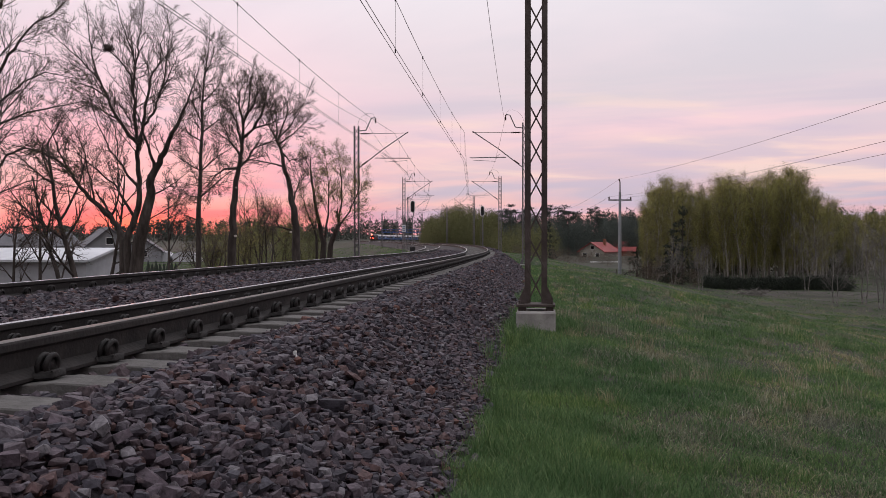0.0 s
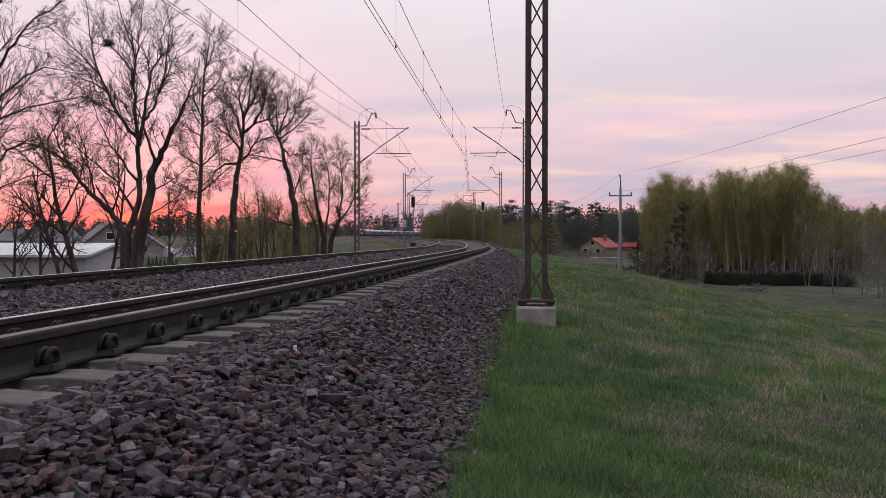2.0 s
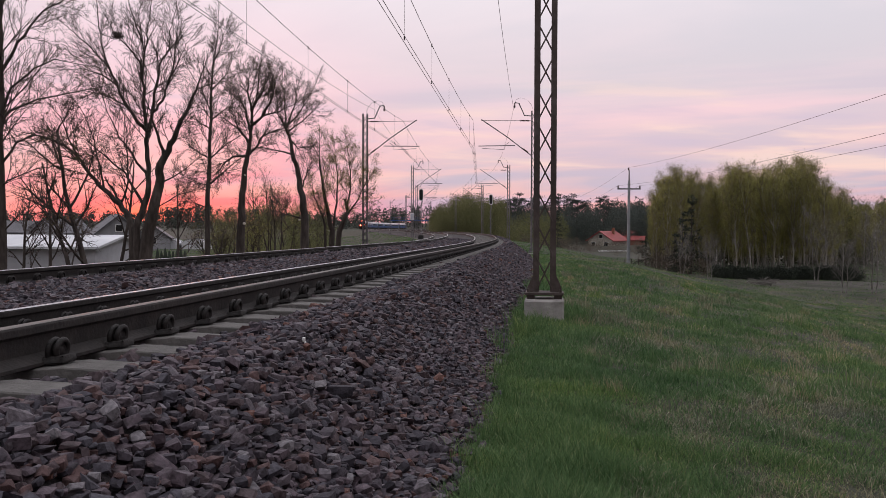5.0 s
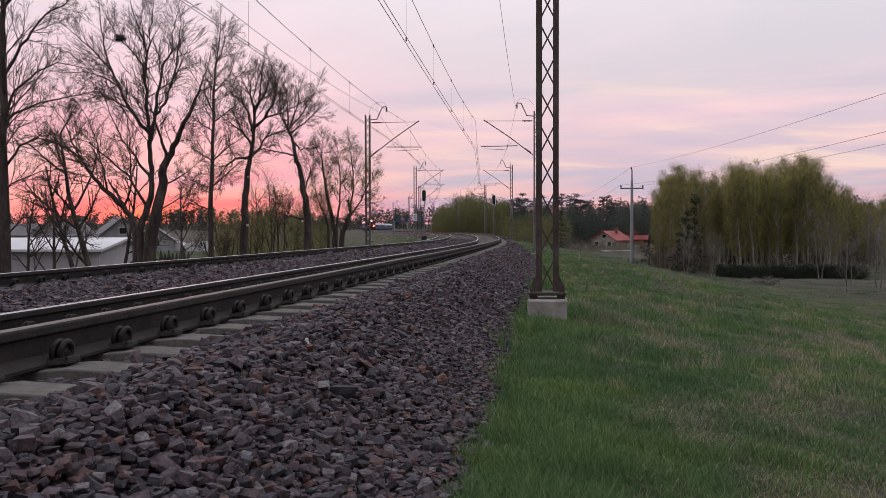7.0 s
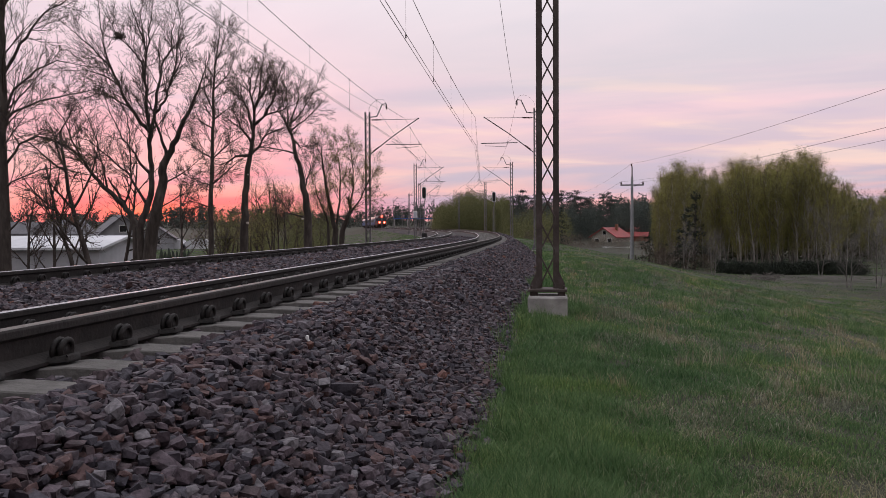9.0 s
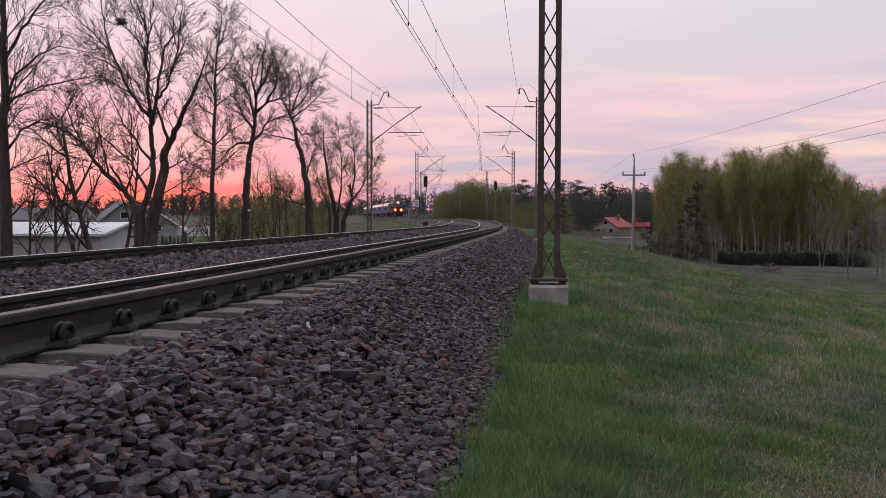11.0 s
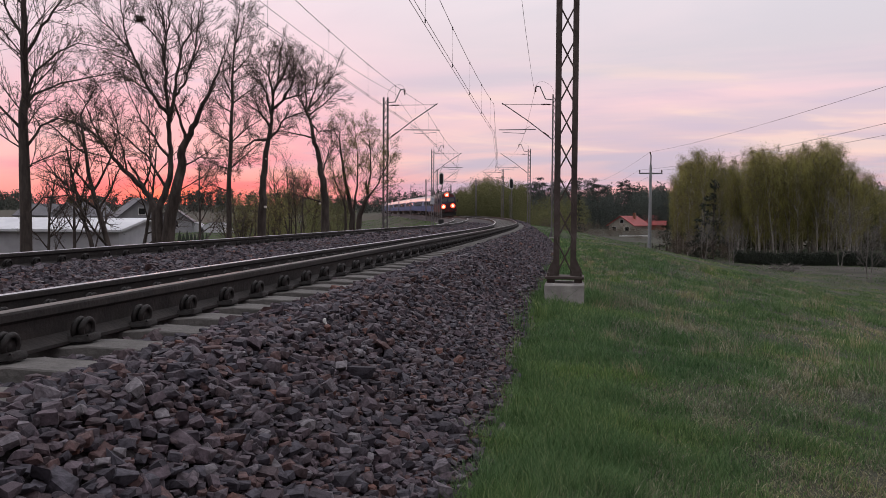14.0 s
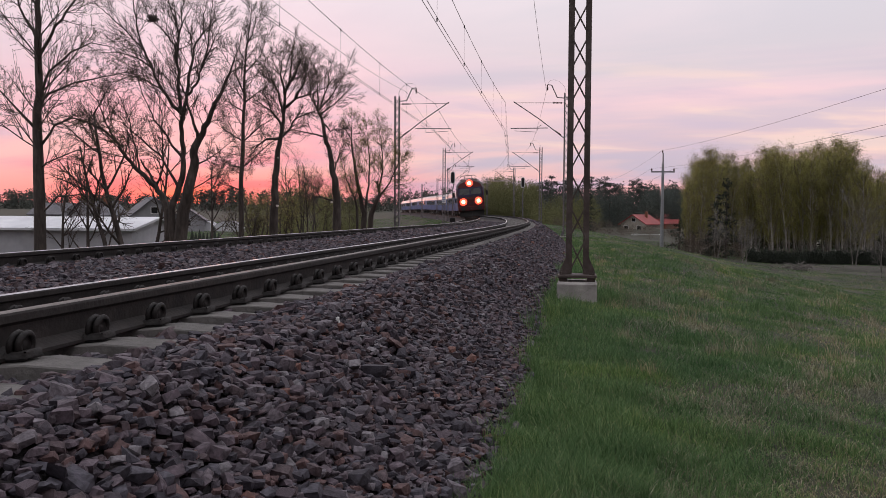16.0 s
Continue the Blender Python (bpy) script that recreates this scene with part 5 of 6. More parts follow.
def make_pine(x, y, h, seed):
    rs = np.random.RandomState(seed)
    b = Build()
    b.tube([(0, 0, -0.5), (rs.normal(0, 0.2), 0, h * 0.5), (rs.normal(0, 0.3), 0, h * 0.97)], [0.22, 0.16, 0.05], 6)
    C = []
    for i in range(20):
        f = rs.uniform(0.55, 1.0)
        a = rs.uniform(0, 6.28)
        rad = rs.uniform(0.3, 1.0) * (1.9 - 1.7 * abs(f - 0.72) * 2)
        c = np.array([rad * math.cos(a), rad * math.sin(a), f * h + 0.2])
        b.tube([(0, 0, f * h - 0.5), tuple(c)], [0.05, 0.02], 4)
        C.append(c + rs.normal(0, 1, (110, 3)) * np.array([0.46, 0.46, 0.17]))
    C = np.concatenate(C)
    A = rs.normal(size=C.shape)
    A /= np.linalg.norm(A, axis=1)[:, None]
    B = np.cross(A, rs.normal(size=A.shape))
    B /= np.linalg.norm(B, axis=1)[:, None]
    L = 0.12
    V = np.stack([C - A * L, C + B * L * 0.5, C + A * L, C - B * L * 0.5], 1).reshape(-1, 3)
    t = thing("pine_tree", "tall dark pine with a ragged flat crown", "pine tree", "distant pines", m=Matrix.Translation((x, y, gz(x, y))))
    part("trunk", b, M_bark, t)
    part("needles", np_mesh("needles", V, np.arange(len(V)).reshape(-1, 4), M_pine), None, t)


rp = random.Random(9)
for bearing, top in ((888, 372), (897, 366), (904, 365), (913, 372), (928, 372), (936, 366), (964, 369), (973, 364), (988, 366), (998, 363), (1006, 376), (1020, 378), (1046, 372), (1053, 369), (1063, 380)):
    dep = rp.uniform(225, 250)
    x, y = spot(bearing, dep)
    make_pine(x, y, 1.25 + (426 - top) / 1500 * dep - gz(x, y), 600 + bearing)


def scatter_wood(name, label, spots, mat, per, size, seed, category="woodland"):
    """A stretch of far wood: crowns of many small leaf clumps on short stems, in one mesh. spots: x, y, height, half width."""
    rs = np.random.RandomState(seed)
    Cs, Ls = [], []
    for x, y, h, w in spots:
        z = gz(x, y)
        k = 16
        f = rs.uniform(0.10, 1.0, k) ** 0.85
        a = rs.uniform(0, 6.283, k)
        q = w * np.clip(1.15 - f, 0.08, 0.9) ** 0.7 * rs.uniform(0.2, 1.0, k)
        clump = np.stack([q * np.cos(a), q * np.sin(a), h * f * 0.97], -1)
        pick = rs.randint(0, k, per)
        c = clump[pick] + np.clip(rs.normal(0, 1, (per, 3)), -1.6, 1.6) * np.array([0.25 * w, 0.25 * w, 0.085 * h + 0.06 * w])
        low = rs.uniform(0, 1, per) < 0.2
        c[low] = rs.normal(0, 1, (int(low.sum()), 3)) * np.array([0.5 * w, 0.5 * w, 0.0]) + np.array([0, 0, 1]) * (rs.uniform(0, 0.5, (int(low.sum()), 1)) * h)
        c[:, 2] = np.abs(c[:, 2])
        c = c + np.array([x, y, z])
        Cs.append(c)
        Ls.append(np.full(per, size * math.sqrt(h / 6)))
    C, L = np.concatenate(Cs), np.concatenate(Ls)[:, None]
    L = L * rs.uniform(0.5, 1.4, L.shape)
    A = rs.normal(size=C.shape) + np.array([0, 0, 0.8])
    A /= np.linalg.norm(A, axis=1)[:, None]
    B = np.cross(A, rs.normal(size=A.shape))
    B /= np.linalg.norm(B, axis=1)[:, None]
    V = np.stack([C - A * L, C + B * L * 0.5, C + A * L, C - B * L * 0.5], 1).reshape(-1, 3)
    tagged(new(name, np_mesh(name, V, np.arange(len(V)).reshape(-1, 4), mat)), label, category, kind="stuff")


def far_woods():
    rs = random.Random(21)
    sp = []
    for i in range(620):
        bearing = rs.uniform(-900, 2300)
        dep = rs.uniform(760, 1000)
        x, y = spot(bearing, dep)
        top = 398 + 5 * math.sin(bearing / 70.0) + rs.uniform(-4, 5)
        if 640 < bearing < 760:
            top = rs.uniform(386, 398)
        if bearing > 1000:
            top = rs.uniform(372, 392)
        h = 1.25 + (426 - top) / 1500 * dep - gz(x, y)
        sp.append((x, y, max(6, h), rs.uniform(5, 9)))
    scatter_wood("far_woodland", "hazy dark belt of distant woodland", sp, M_wood_far, 260, 0.62, 31)
    sp = []
    for i in range(230):
        bearing = rs.uniform(862, 1170)
        dep = rs.uniform(215, 280)
        x, y = spot(bearing, dep)
        top = rs.uniform(382, 406)
        sp.append((x, y, 1.25 + (426 - top) / 1500 * dep - gz(x, y), rs.uniform(1.8, 3.2)))
    scatter_wood("mixed_woodland", "dark mixed woodland behind the house", sp, M_wood_mixed, 1500, 0.11, 32)
    sp = []
    for i in range(150):
        bearing = rs.uniform(748, 885)
        dep = rs.uniform(165, 215)
        x, y = spot(bearing, dep)
        top = 384 - 8 * math.sin((bearing - 770) / 30.0) + rs.uniform(-10, 14) + max(0, (780 - bearing) * 0.5)
        sp.append((x, y, 1.25 + (426 - top) / 1500 * dep - gz(x, y), rs.uniform(1.2, 2.2)))
    scatter_wood("lineside_thicket", "olive-green young trees beside the curve", sp, M_bush, 1500, 0.085, 33, "thicket")
    sp = []
    for i in range(60):
        bearing = rs.uniform(868, 990)
        dep = rs.uniform(150, 205)
        x, y = spot(bearing, dep)
        top = rs.uniform(396, 420)
        sp.append((x, y, 1.25 + (426 - top) / 1500 * dep - gz(x, y), rs.uniform(1.2, 2.0)))
    scatter_wood("slope_thicket", "olive bushes below the embankment beyond the mast", sp, M_bush, 900, 0.085, 40, "thicket")
    sp = []
    for i in range(85):
        bearing = rs.uniform(1425, 1700)
        dep = rs.uniform(105, 130)
        x, y = spot(bearing, dep)
        top = rs.uniform(372, 396)
        sp.append((x, y, 1.25 + (426 - top) / 1500 * dep - gz(x, y), rs.uniform(1.4, 2.6)))
    scatter_wood("grove_back_woodland", "olive-brown young woodland behind the birch grove", sp, M_bush, 2600, 0.042, 34, "thicket")
    sp = []
    for i in range(75):
        bearing = 1250 + 252 * i / 75
        x, y = spot(bearing + rs.uniform(-3, 3), 65 + rs.uniform(-0.5, 0.5))
        sp.append((x, y, rs.uniform(0.75, 1.05), rs.uniform(0.5, 0.7)))
    scatter_wood("low_dark_hedge", "low dense dark hedge along the birch grove", sp, M_needle, 1300, 0.095, 39, "hedge")
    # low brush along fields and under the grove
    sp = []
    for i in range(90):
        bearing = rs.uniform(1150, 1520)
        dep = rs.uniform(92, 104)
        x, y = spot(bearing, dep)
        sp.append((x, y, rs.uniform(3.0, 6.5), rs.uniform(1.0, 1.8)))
    # dark clumps behind the trunks stand in for the grove's shaded interior
    scatter_wood("grove_undergrowth", "undergrowth of the birch grove, coloured dark for its shaded interior", sp, M_under_shade, 700, 0.12, 35, "undergrowth")
    sp = []
    for i in range(70):
        bearing = rs.uniform(905, 1130)
        dep = rs.uniform(125, 165)
        x, y = spot(bearing, dep)
        sp.append((x, y, rs.uniform(1.0, 2.4), rs.uniform(0.8, 1.6)))
    scatter_wood("field_hedge", "brown straggly hedge round the house", sp, M_bushbrown, 420, 0.09, 36, "hedge")
    sp = []
    for i in range(46):
        bearing = rs.uniform(1120, 1235)
        dep = rs.uniform(62, 74)
        x, y = spot(bearing, dep)
        sp.append((x, y, rs.uniform(0.8, 2.2), rs.uniform(0.5, 0.9)))
    scatter_wood("grove_edge_brush", "tangled brush at the grove edge", sp, M_birch_twig, 700, 0.045, 37, "brush")
    sp = []
    for i in range(120):
        bearing = rs.uniform(365, 575)
        dep = rs.uniform(62, 110)
        x, y = spot(bearing, dep)
        top = rs.uniform(398, 425) - (26 * math.exp(-((bearing - 455) / 22) ** 2) + 18 * math.exp(-((bearing - 500) / 18) ** 2)) * rs.uniform(0.3, 1.0)
        sp.append((x, y, 1.25 + (426 - top) / 1500 * dep - gz(x, y), rs.uniform(0.9, 1.6)))
    scatter_wood("embankment_bushes", "olive bushes below the embankment", sp, M_bush, 900, 0.050, 38, "bushes")


far_woods()


def soil_strip():
    """Bare brown strip of tilled soil in front of the hedge."""
    b, d = np.meshgrid(np.linspace(1345, 1640, 60), np.linspace(56, 63.5, 16), indexing="ij")
    d = d + 0.9 * np.sin(b / 47.0) * (d < 60)
    X, Y = ((b - 784) / 1500 * d).ravel(), d.ravel()
    Z = ground_z(X, Y) + 0.014 + 0.008 * wavy(X, Y, 0.9, 15)
    i, j = np.meshgrid(np.arange(59), np.arange(15), indexing="ij")
    F = np.stack([i * 16 + j, (i + 1) * 16 + j, (i + 1) * 16 + j + 1, i * 16 + j + 1], -1).reshape(-1, 4)
    tagged(new("tilled_soil", np_mesh("tilled_soil", np.c_[X, Y, Z], F, M_soil, True)), "strip of bare grey-brown tilled soil by the hedge", "soil", kind="structure")


soil_strip()


def saplings():
    for i, (bearing, dep, h) in enumerate(((1428, 62, 4.4), (1478, 51, 2.7), (1530, 50, 3.6), (1560, 47, 4.0), (1590, 46, 3.4), (1240, 60, 2.8), (1192, 64, 2.6))):
        x, y = spot(bearing, dep)
        make_tree("bare pale sapling at the edge of the meadow", x, y, [(-0.1, 0, h, 0.035, -0.1), (0.15, 0.1, h * 0.9, 0.03, 0.1)], 700 + i, P_(levels=3, kids=(12, 6, 4), ang=(42, 40, 40), rmin=0.006, **{"from": (0.12, 0.2, 0.15, 0.15)}), None, "sapling", "sapling", "meadow saplings", bark=M_pale_bark, twig=M_pale_bark)


saplings()


def brush_pile():
    x, y = spot(1330, 57)
    rs = random.Random(8)
    b = Build()
    for i in range(70):
        c = Vector((rs.gauss(0, 0.62), rs.gauss(0, 0.4), rs.uniform(0.02, 0.42)))
        d = Vector((rs.gauss(0, 1), rs.gauss(0, 0.6), rs.gauss(0, 0.25))).normalized() * rs.uniform(0.25, 0.6)
        b.tube([c - d, c + Vector((0, 0, 0.04)), c + d], [0.028, 0.022, 0.010], 4)
    thing("brush_pile", "heap of cut pale branches on the meadow", "brush pile", m=Matrix.Translation((x, y, gz(x, y))), data=b.mesh("brush_pile", M_pale_bark))


brush_pile()

# ---- power line ----
def power_line():
    x, y = spot(1097, 82)
    z = gz(x, y)
    top = 7.05 - z
    po = thing("utility_pole", "grey concrete utility pole with a steel crossarm", "utility pole", m=Matrix.Translation((x, y, z)))
    b = Build()
    b.tube([(0, 0, -0.5), (0, 0, top - 1.1)], [0.19, 0.12], 10)
    part("shaft", b, M_pole, po)
    b = Build()
    b.box((-1.12, -0.05, top - 1.95), (1.12, 0.05, top - 1.82), bevel=0.01)
    part("crossarm", b, M_mastg, po)
    b = Build()
    b.box((-0.05, -0.05, top - 1.15), (0.05, 0.05, top - 0.1))
    part("top_bracket", b, M_mastg, po)
    ends = [(-1.05, top - 1.82), (1.05, top - 1.82), (-0.06, top - 0.1)]
    for ex, ez in ends:
        b = Build()
        b.tube([(ex, 0, ez), (ex, 0, ez + 0.12), (ex, 0, ez + 0.26)], [0.04, 0.075, 0.05], 8)
        part("pin_insulator", b, M_ceramic, po)
    for ex, ez in ends:
        A = Vector((x + ex, y, z + ez + 0.26))
        B = Vector((16.0 + ex, -18, z + ez + 0.9))
        C = Vector((21.5 + ex * 1.2, 178, z + ez + 0.3))
        for Q, sag in ((B, 1.1), (C, 1.1)):
            pts = [A.lerp(Q, i / 24) - Vector((0, 0, 4 * sag * (i / 24) * (1 - i / 24))) for i in range(25)]
            wire("power_wire", pts, 0.009, "bare power line wire over the meadow")


power_line()

# ---- buildings ----
M_wall_grey = material("wall_grey_render", [(0.26, 0.26, 0.28), (0.34, 0.34, 0.36)], 1.5, 0.9, bump=0.15, coarse=0.2)
M_wall_pale = material("wall_pale_render", [(0.38, 0.38, 0.41), (0.48, 0.48, 0.51)], 1.5, 0.9, bump=0.15, coarse=0.2)
M_wall_cream = material("wall_cream_render", [(0.34, 0.31, 0.27), (0.44, 0.41, 0.36)], 1.5, 0.9, coarse=0.2)
M_wall_brick = material("wall_red_brick", [(0.22, 0.09, 0.06), (0.32, 0.14, 0.09)], 3, 0.9, coarse=0.2)
M_roof_red = material("roof_red_sheet", [(0.24, 0.036, 0.036), (0.33, 0.055, 0.052)], 2, 0.6, coarse=0.2)
M_roof_white = material("roof_pale_sheet", [(0.55, 0.56, 0.60), (0.70, 0.71, 0.74)], 0.8, 0.5, coarse=0.15)
M_roof_grey = material("roof_grey_tile", [(0.10, 0.10, 0.115), (0.16, 0.155, 0.17)], 2, 0.7, coarse=0.2)
M_pane = material("window_glass", [(0.015, 0.017, 0.02), (0.025, 0.027, 0.03)], 2, 0.08, spec=0.7)


def make_house(name, label, x, y, rz, w, d, h, rise, wall, roof, windows, base=None, over=0.35, chimney=False):
    """Gabled house; gable to the local -y side. windows: (face, offset, sill height, width, height)."""
    z = gz(x, y) if base is None else base
    ho = thing(name, label, "house" if name == "house" else "building", m=Matrix.Translation((x, y, z)) @ pose(0, 0, 0, 0, 0, rz))
    b = Build()
    w2, d2 = w / 2, d / 2
    v = [(-w2, -d2, -1.5), (w2, -d2, -1.5), (w2, -d2, h), (0, -d2, h + rise), (-w2, -d2, h)]
    b.add(v + [(p[0], d2, p[2]) for p in v], [(0, 1, 2, 3, 4), (9, 8, 7, 6, 5), (1, 6, 7, 2), (5, 0, 4, 9)])
    part("wall", b, wall, ho)
    b = Build()
    sl = rise / w2
    for sx in (-1, 1):
        e = w2 + over
        q = [(0, h + rise + 0.02), (sx * e, h - over * sl + 0.02), (sx * e, h - over * sl + 0.20), (0, h + rise + 0.20)]
        b.add([(a, -d2 - over, c) for a, c in q] + [(a, d2 + over, c) for a, c in q], [(0, 1, 2, 3), (7, 6, 5, 4), (0, 4, 5, 1), (1, 5, 6, 2), (2, 6, 7, 3), (3, 7, 4, 0)])
    rf = part("roof", b, roof, ho)
    if chimney:
        b = Build()
        b.box((0.8, 0.5, h + rise * 0.5), (1.4, 1.1, h + rise + 0.9), bevel=0.03)
        part("chimney", b, M_wall_brick, rf)
    for face, off, sill, ww, hh in windows:
        b, f = Build(), Build()
        if face == "front":
            b.box((off - ww / 2, -d2 - 0.03, sill), (off + ww / 2, -d2 + 0.02, sill + hh))
            f.box((off - ww / 2 - 0.08, -d2 - 0.02, sill - 0.08), (off + ww / 2 + 0.08, -d2 + 0.03, sill + hh + 0.08))
        else:
            sx = 1 if face == "right" else -1
            b.box((sx * w2 - 0.03, off - ww / 2, sill), (sx * w2 + 0.03, off + ww / 2, sill + hh))
            f.box((sx * w2 - 0.02, off - ww / 2 - 0.08, sill - 0.08), (sx * w2 + 0.02, off + ww / 2 + 0.08, sill + hh + 0.08))
        wd = part("window", f, M_white, ho, "white window frame")
        part("pane", b, M_pane, wd)
    return ho


def buildings():
    x, y = spot(1060, 205)
    make_house("house", "cream rendered house with a red sheet roof", x, y, -38, 6.4, 7.5, 2.0, 2.0, M_wall_cream, M_roof_red, (("front", 0.2, 2.5, 0.9, 0.8), ("front", -1.8, 0.4, 1.0, 1.1), ("front", 1.6, 0.4, 1.0, 1.1)), base=-3.3, over=0.5, chimney=True)
    x, y = spot(1090, 222)
    make_house("house", "low house with a red roof behind another", x, y, 62, 5.5, 6.0, 2.2, 1.9, M_wall_brick, M_roof_red, (), base=-3.3)
    x, y = spot(1103, 215)
    make_house("shed", "small brick shed with a rusty red roof", x, y, 70, 4.0, 6.0, 1.8, 0.9, M_wall_brick, M_roof_red, (), base=-3.2)
    # long pale hall below the embankment
    x, y = spot(-178, 66)
    make_house("hall", "long low grey hall with a pale sheet roof", x, y, 86, 8.0, 34.0, 2.15, 0.75, M_wall_pale, M_roof_white, tuple(("right", -14 + 3.6 * k, 1.1, 0.9, 0.4) for k in range(9)), base=-2.4, over=0.4)
    x, y = spot(186, 112)
    make_house("house", "grey house with a dark steep roof", x, y, 30, 5.6, 7.5, 3.0, 2.3, M_wall_grey, M_roof_grey, (("front", 0, 1.2, 0.9, 1.2), ("front", 0, 3.3, 0.8, 0.8)), base=-2.5)
    x, y = spot(92, 175)
    make_house("house", "pale house with a grey gabled roof", x, y, -25, 7.0, 9.0, 2.8, 2.6, M_wall_grey, M_roof_grey, (("front", -1.4, 1.0, 1.0, 1.2), ("front", 1.4, 1.0, 1.0, 1.2)), base=-2.6, chimney=True)
    x, y = spot(15, 190)
    make_house("house", "distant house with a grey roof", x, y, 70, 7.0, 10.0, 2.8, 2.4, M_wall_grey, M_roof_grey, (), base=-2.6)
    x, y = spot(258, 150)
    make_house("house", "small pale house behind bare trees", x, y, 15, 5.5, 7.0, 2.0, 1.9, M_wall_grey, M_roof_grey, (("front", 0, 1.0, 0.9, 1.0),), base=-2.5)
    for bearing in (285, 330):
        x, y = spot(bearing, 150)
        gh = thing("greenhouse", "white tunnel greenhouse on the field", "greenhouse", "greenhouses", m=Matrix.Translation((x, y, gz(x, y))))
        b = Build()
        b.loft([[(2.6 * math.cos(a), yy, 1.9 * math.sin(a)) for a in [math.pi * i / 10 for i in range(11)]] for yy in (-1.5, 1.5)], closed=False, cap=True)
        part("cover", b, M_roof_white, gh)
        for k in range(4):
            b = Build()
            b.tube([(2.62 * math.cos(a), -1.5 + k, 1.92 * math.sin(a)) for a in [math.pi * i / 10 for i in range(11)]], 0.04, 4)
            part("hoop", b, M_mastg, gh)
    # clipped conifers in two rows
    for row, dep, zz in ((0, 74, 0), (1, 66, 0)):
        for k in range(8):
            x, y = spot(262 + 7 * k + row * 2, dep)
            b = Build()
            rs = random.Random(k + 40 * row)
            rings = []
            hh = rs.uniform(1.0, 1.35)
            for f in (0, 0.15, 0.35, 0.6, 0.85, 1.0):
                rr = 0.24 * (1 - f) ** 0.8 + 0.02 if f > 0.1 else 0.16
                rings.append([(rr * rs.uniform(0.75, 1.2) * math.cos(a), rr * rs.uniform(0.75, 1.2) * math.sin(a), hh * f + (0.9 if row == 0 else 0.35)) for a in [6.283 * i / 9 for i in range(9)]])
            b.tube([(0, 0, -0.3), (0, 0, 1.1)], 0.04, 5)
            b.loft(rings)
            thing("clipped_conifer", "small dark clipped garden conifer", "garden conifer", "clipped conifers in rows", m=Matrix.Translation((x, y, gz(x, y))), data=b.mesh("clipped_conifer", M_needle))
    # blue footbridge girder far behind the curve
    x, y = spot(715, 640)
    br = thing("footbridge", "distant blue steel footbridge over the line", "bridge", m=Matrix.Translation((x, y, gz(x, y))))
    base = 1.25 + (426 - 412) / 1500 * 640 - gz(x, y)
    b = Build()
    b.box((-17, -1.2, base), (17, 1.2, base + 0.7))
    for k in range(-16, 17, 2):
        b.box((k - 0.08, -1.2, base + 0.7), (k + 0.08, -1.1, base + 2.2))
    b.box((-17, -1.25, base + 2.1), (17, -1.05, base + 2.4))
    part("girder", b, M_bluepaint, br)
    for k in (-16, -6, 12):
        b = Build()
        b.box((k - 0.5, -0.8, -2), (k + 0.5, 0.8, base))
        part("pier", b, M_concrete, br)


buildings()

# ---- ballast stones ----
def stone_shapes(n, seed, extra):
    """Crushed stone: uneven blocks with knocked-off corners and a few broken faces."""
    rs = np.random.RandomState(seed)
    out = []
    for k in range(n):
        bm = bmesh.new()
        sc = np.array([rs.uniform(0.95, 1.25), rs.uniform(0.65, 0.95), rs.uniform(0.42, 0.72)])
        skew = rs.uniform(-0.35, 0.35, 2)
        for c in [(i, j, k2) for i in (-1, 1) for j in (-1, 1) for k2 in (-1, 1)]:
            p = np.array(c) * rs.uniform(0.45, 0.85, 3)
            p[0] += skew[0] * p[2]
            p[1] += skew[1] * p[0]
            bm.verts.new(p * sc)
        for _ in range(extra):
            p = rs.normal(size=3)
            p[rs.randint(3)] *= 1.6
            bm.verts.new(p / np.linalg.norm(p) * rs.uniform(0.85, 1.05) * sc)
        bmesh.ops.convex_hull(bm, input=bm.verts)
        bmesh.ops.delete(bm, geom=[v for v in bm.verts if not v.link_faces], context="VERTS")
        bmesh.ops.triangulate(bm, faces=bm.faces)
        bm.verts.index_update()
        V = np.array([tuple(v.co) for v in bm.verts])
        F = np.array([[v.index for v in f.verts] for f in bm.faces])
        bm.free()
        out.append((V, F))
    return out


SHAPES = stone_shapes(30, 5, 7)
SHAPES_LOW = stone_shapes(18, 6, 3)


def lying(rs, n):
    """Turned any way round, tipped at most a little from lying flat."""
    a, b = rs.uniform(0, 6.283, n), rs.uniform(0, 6.283, n)
    t = np.clip(np.abs(rs.normal(0, 0.42, n)), 0, 1.3)
    c, d = np.cos(a), np.sin(a)
    z0 = np.zeros(n)
    Rz = np.stack([c, -d, z0, d, c, z0, z0, z0, z0 + 1], -1).reshape(n, 3, 3)
    kx, ky = np.cos(b), np.sin(b)
    ct, st, v = np.cos(t), np.sin(t), 1 - np.cos(t)
    Rt = np.stack([ct + kx * kx * v, kx * ky * v, ky * st, kx * ky * v, ct + ky * ky * v, -kx * st, -ky * st, kx * st, ct], -1).reshape(n, 3, 3)
    return Rt @ Rz


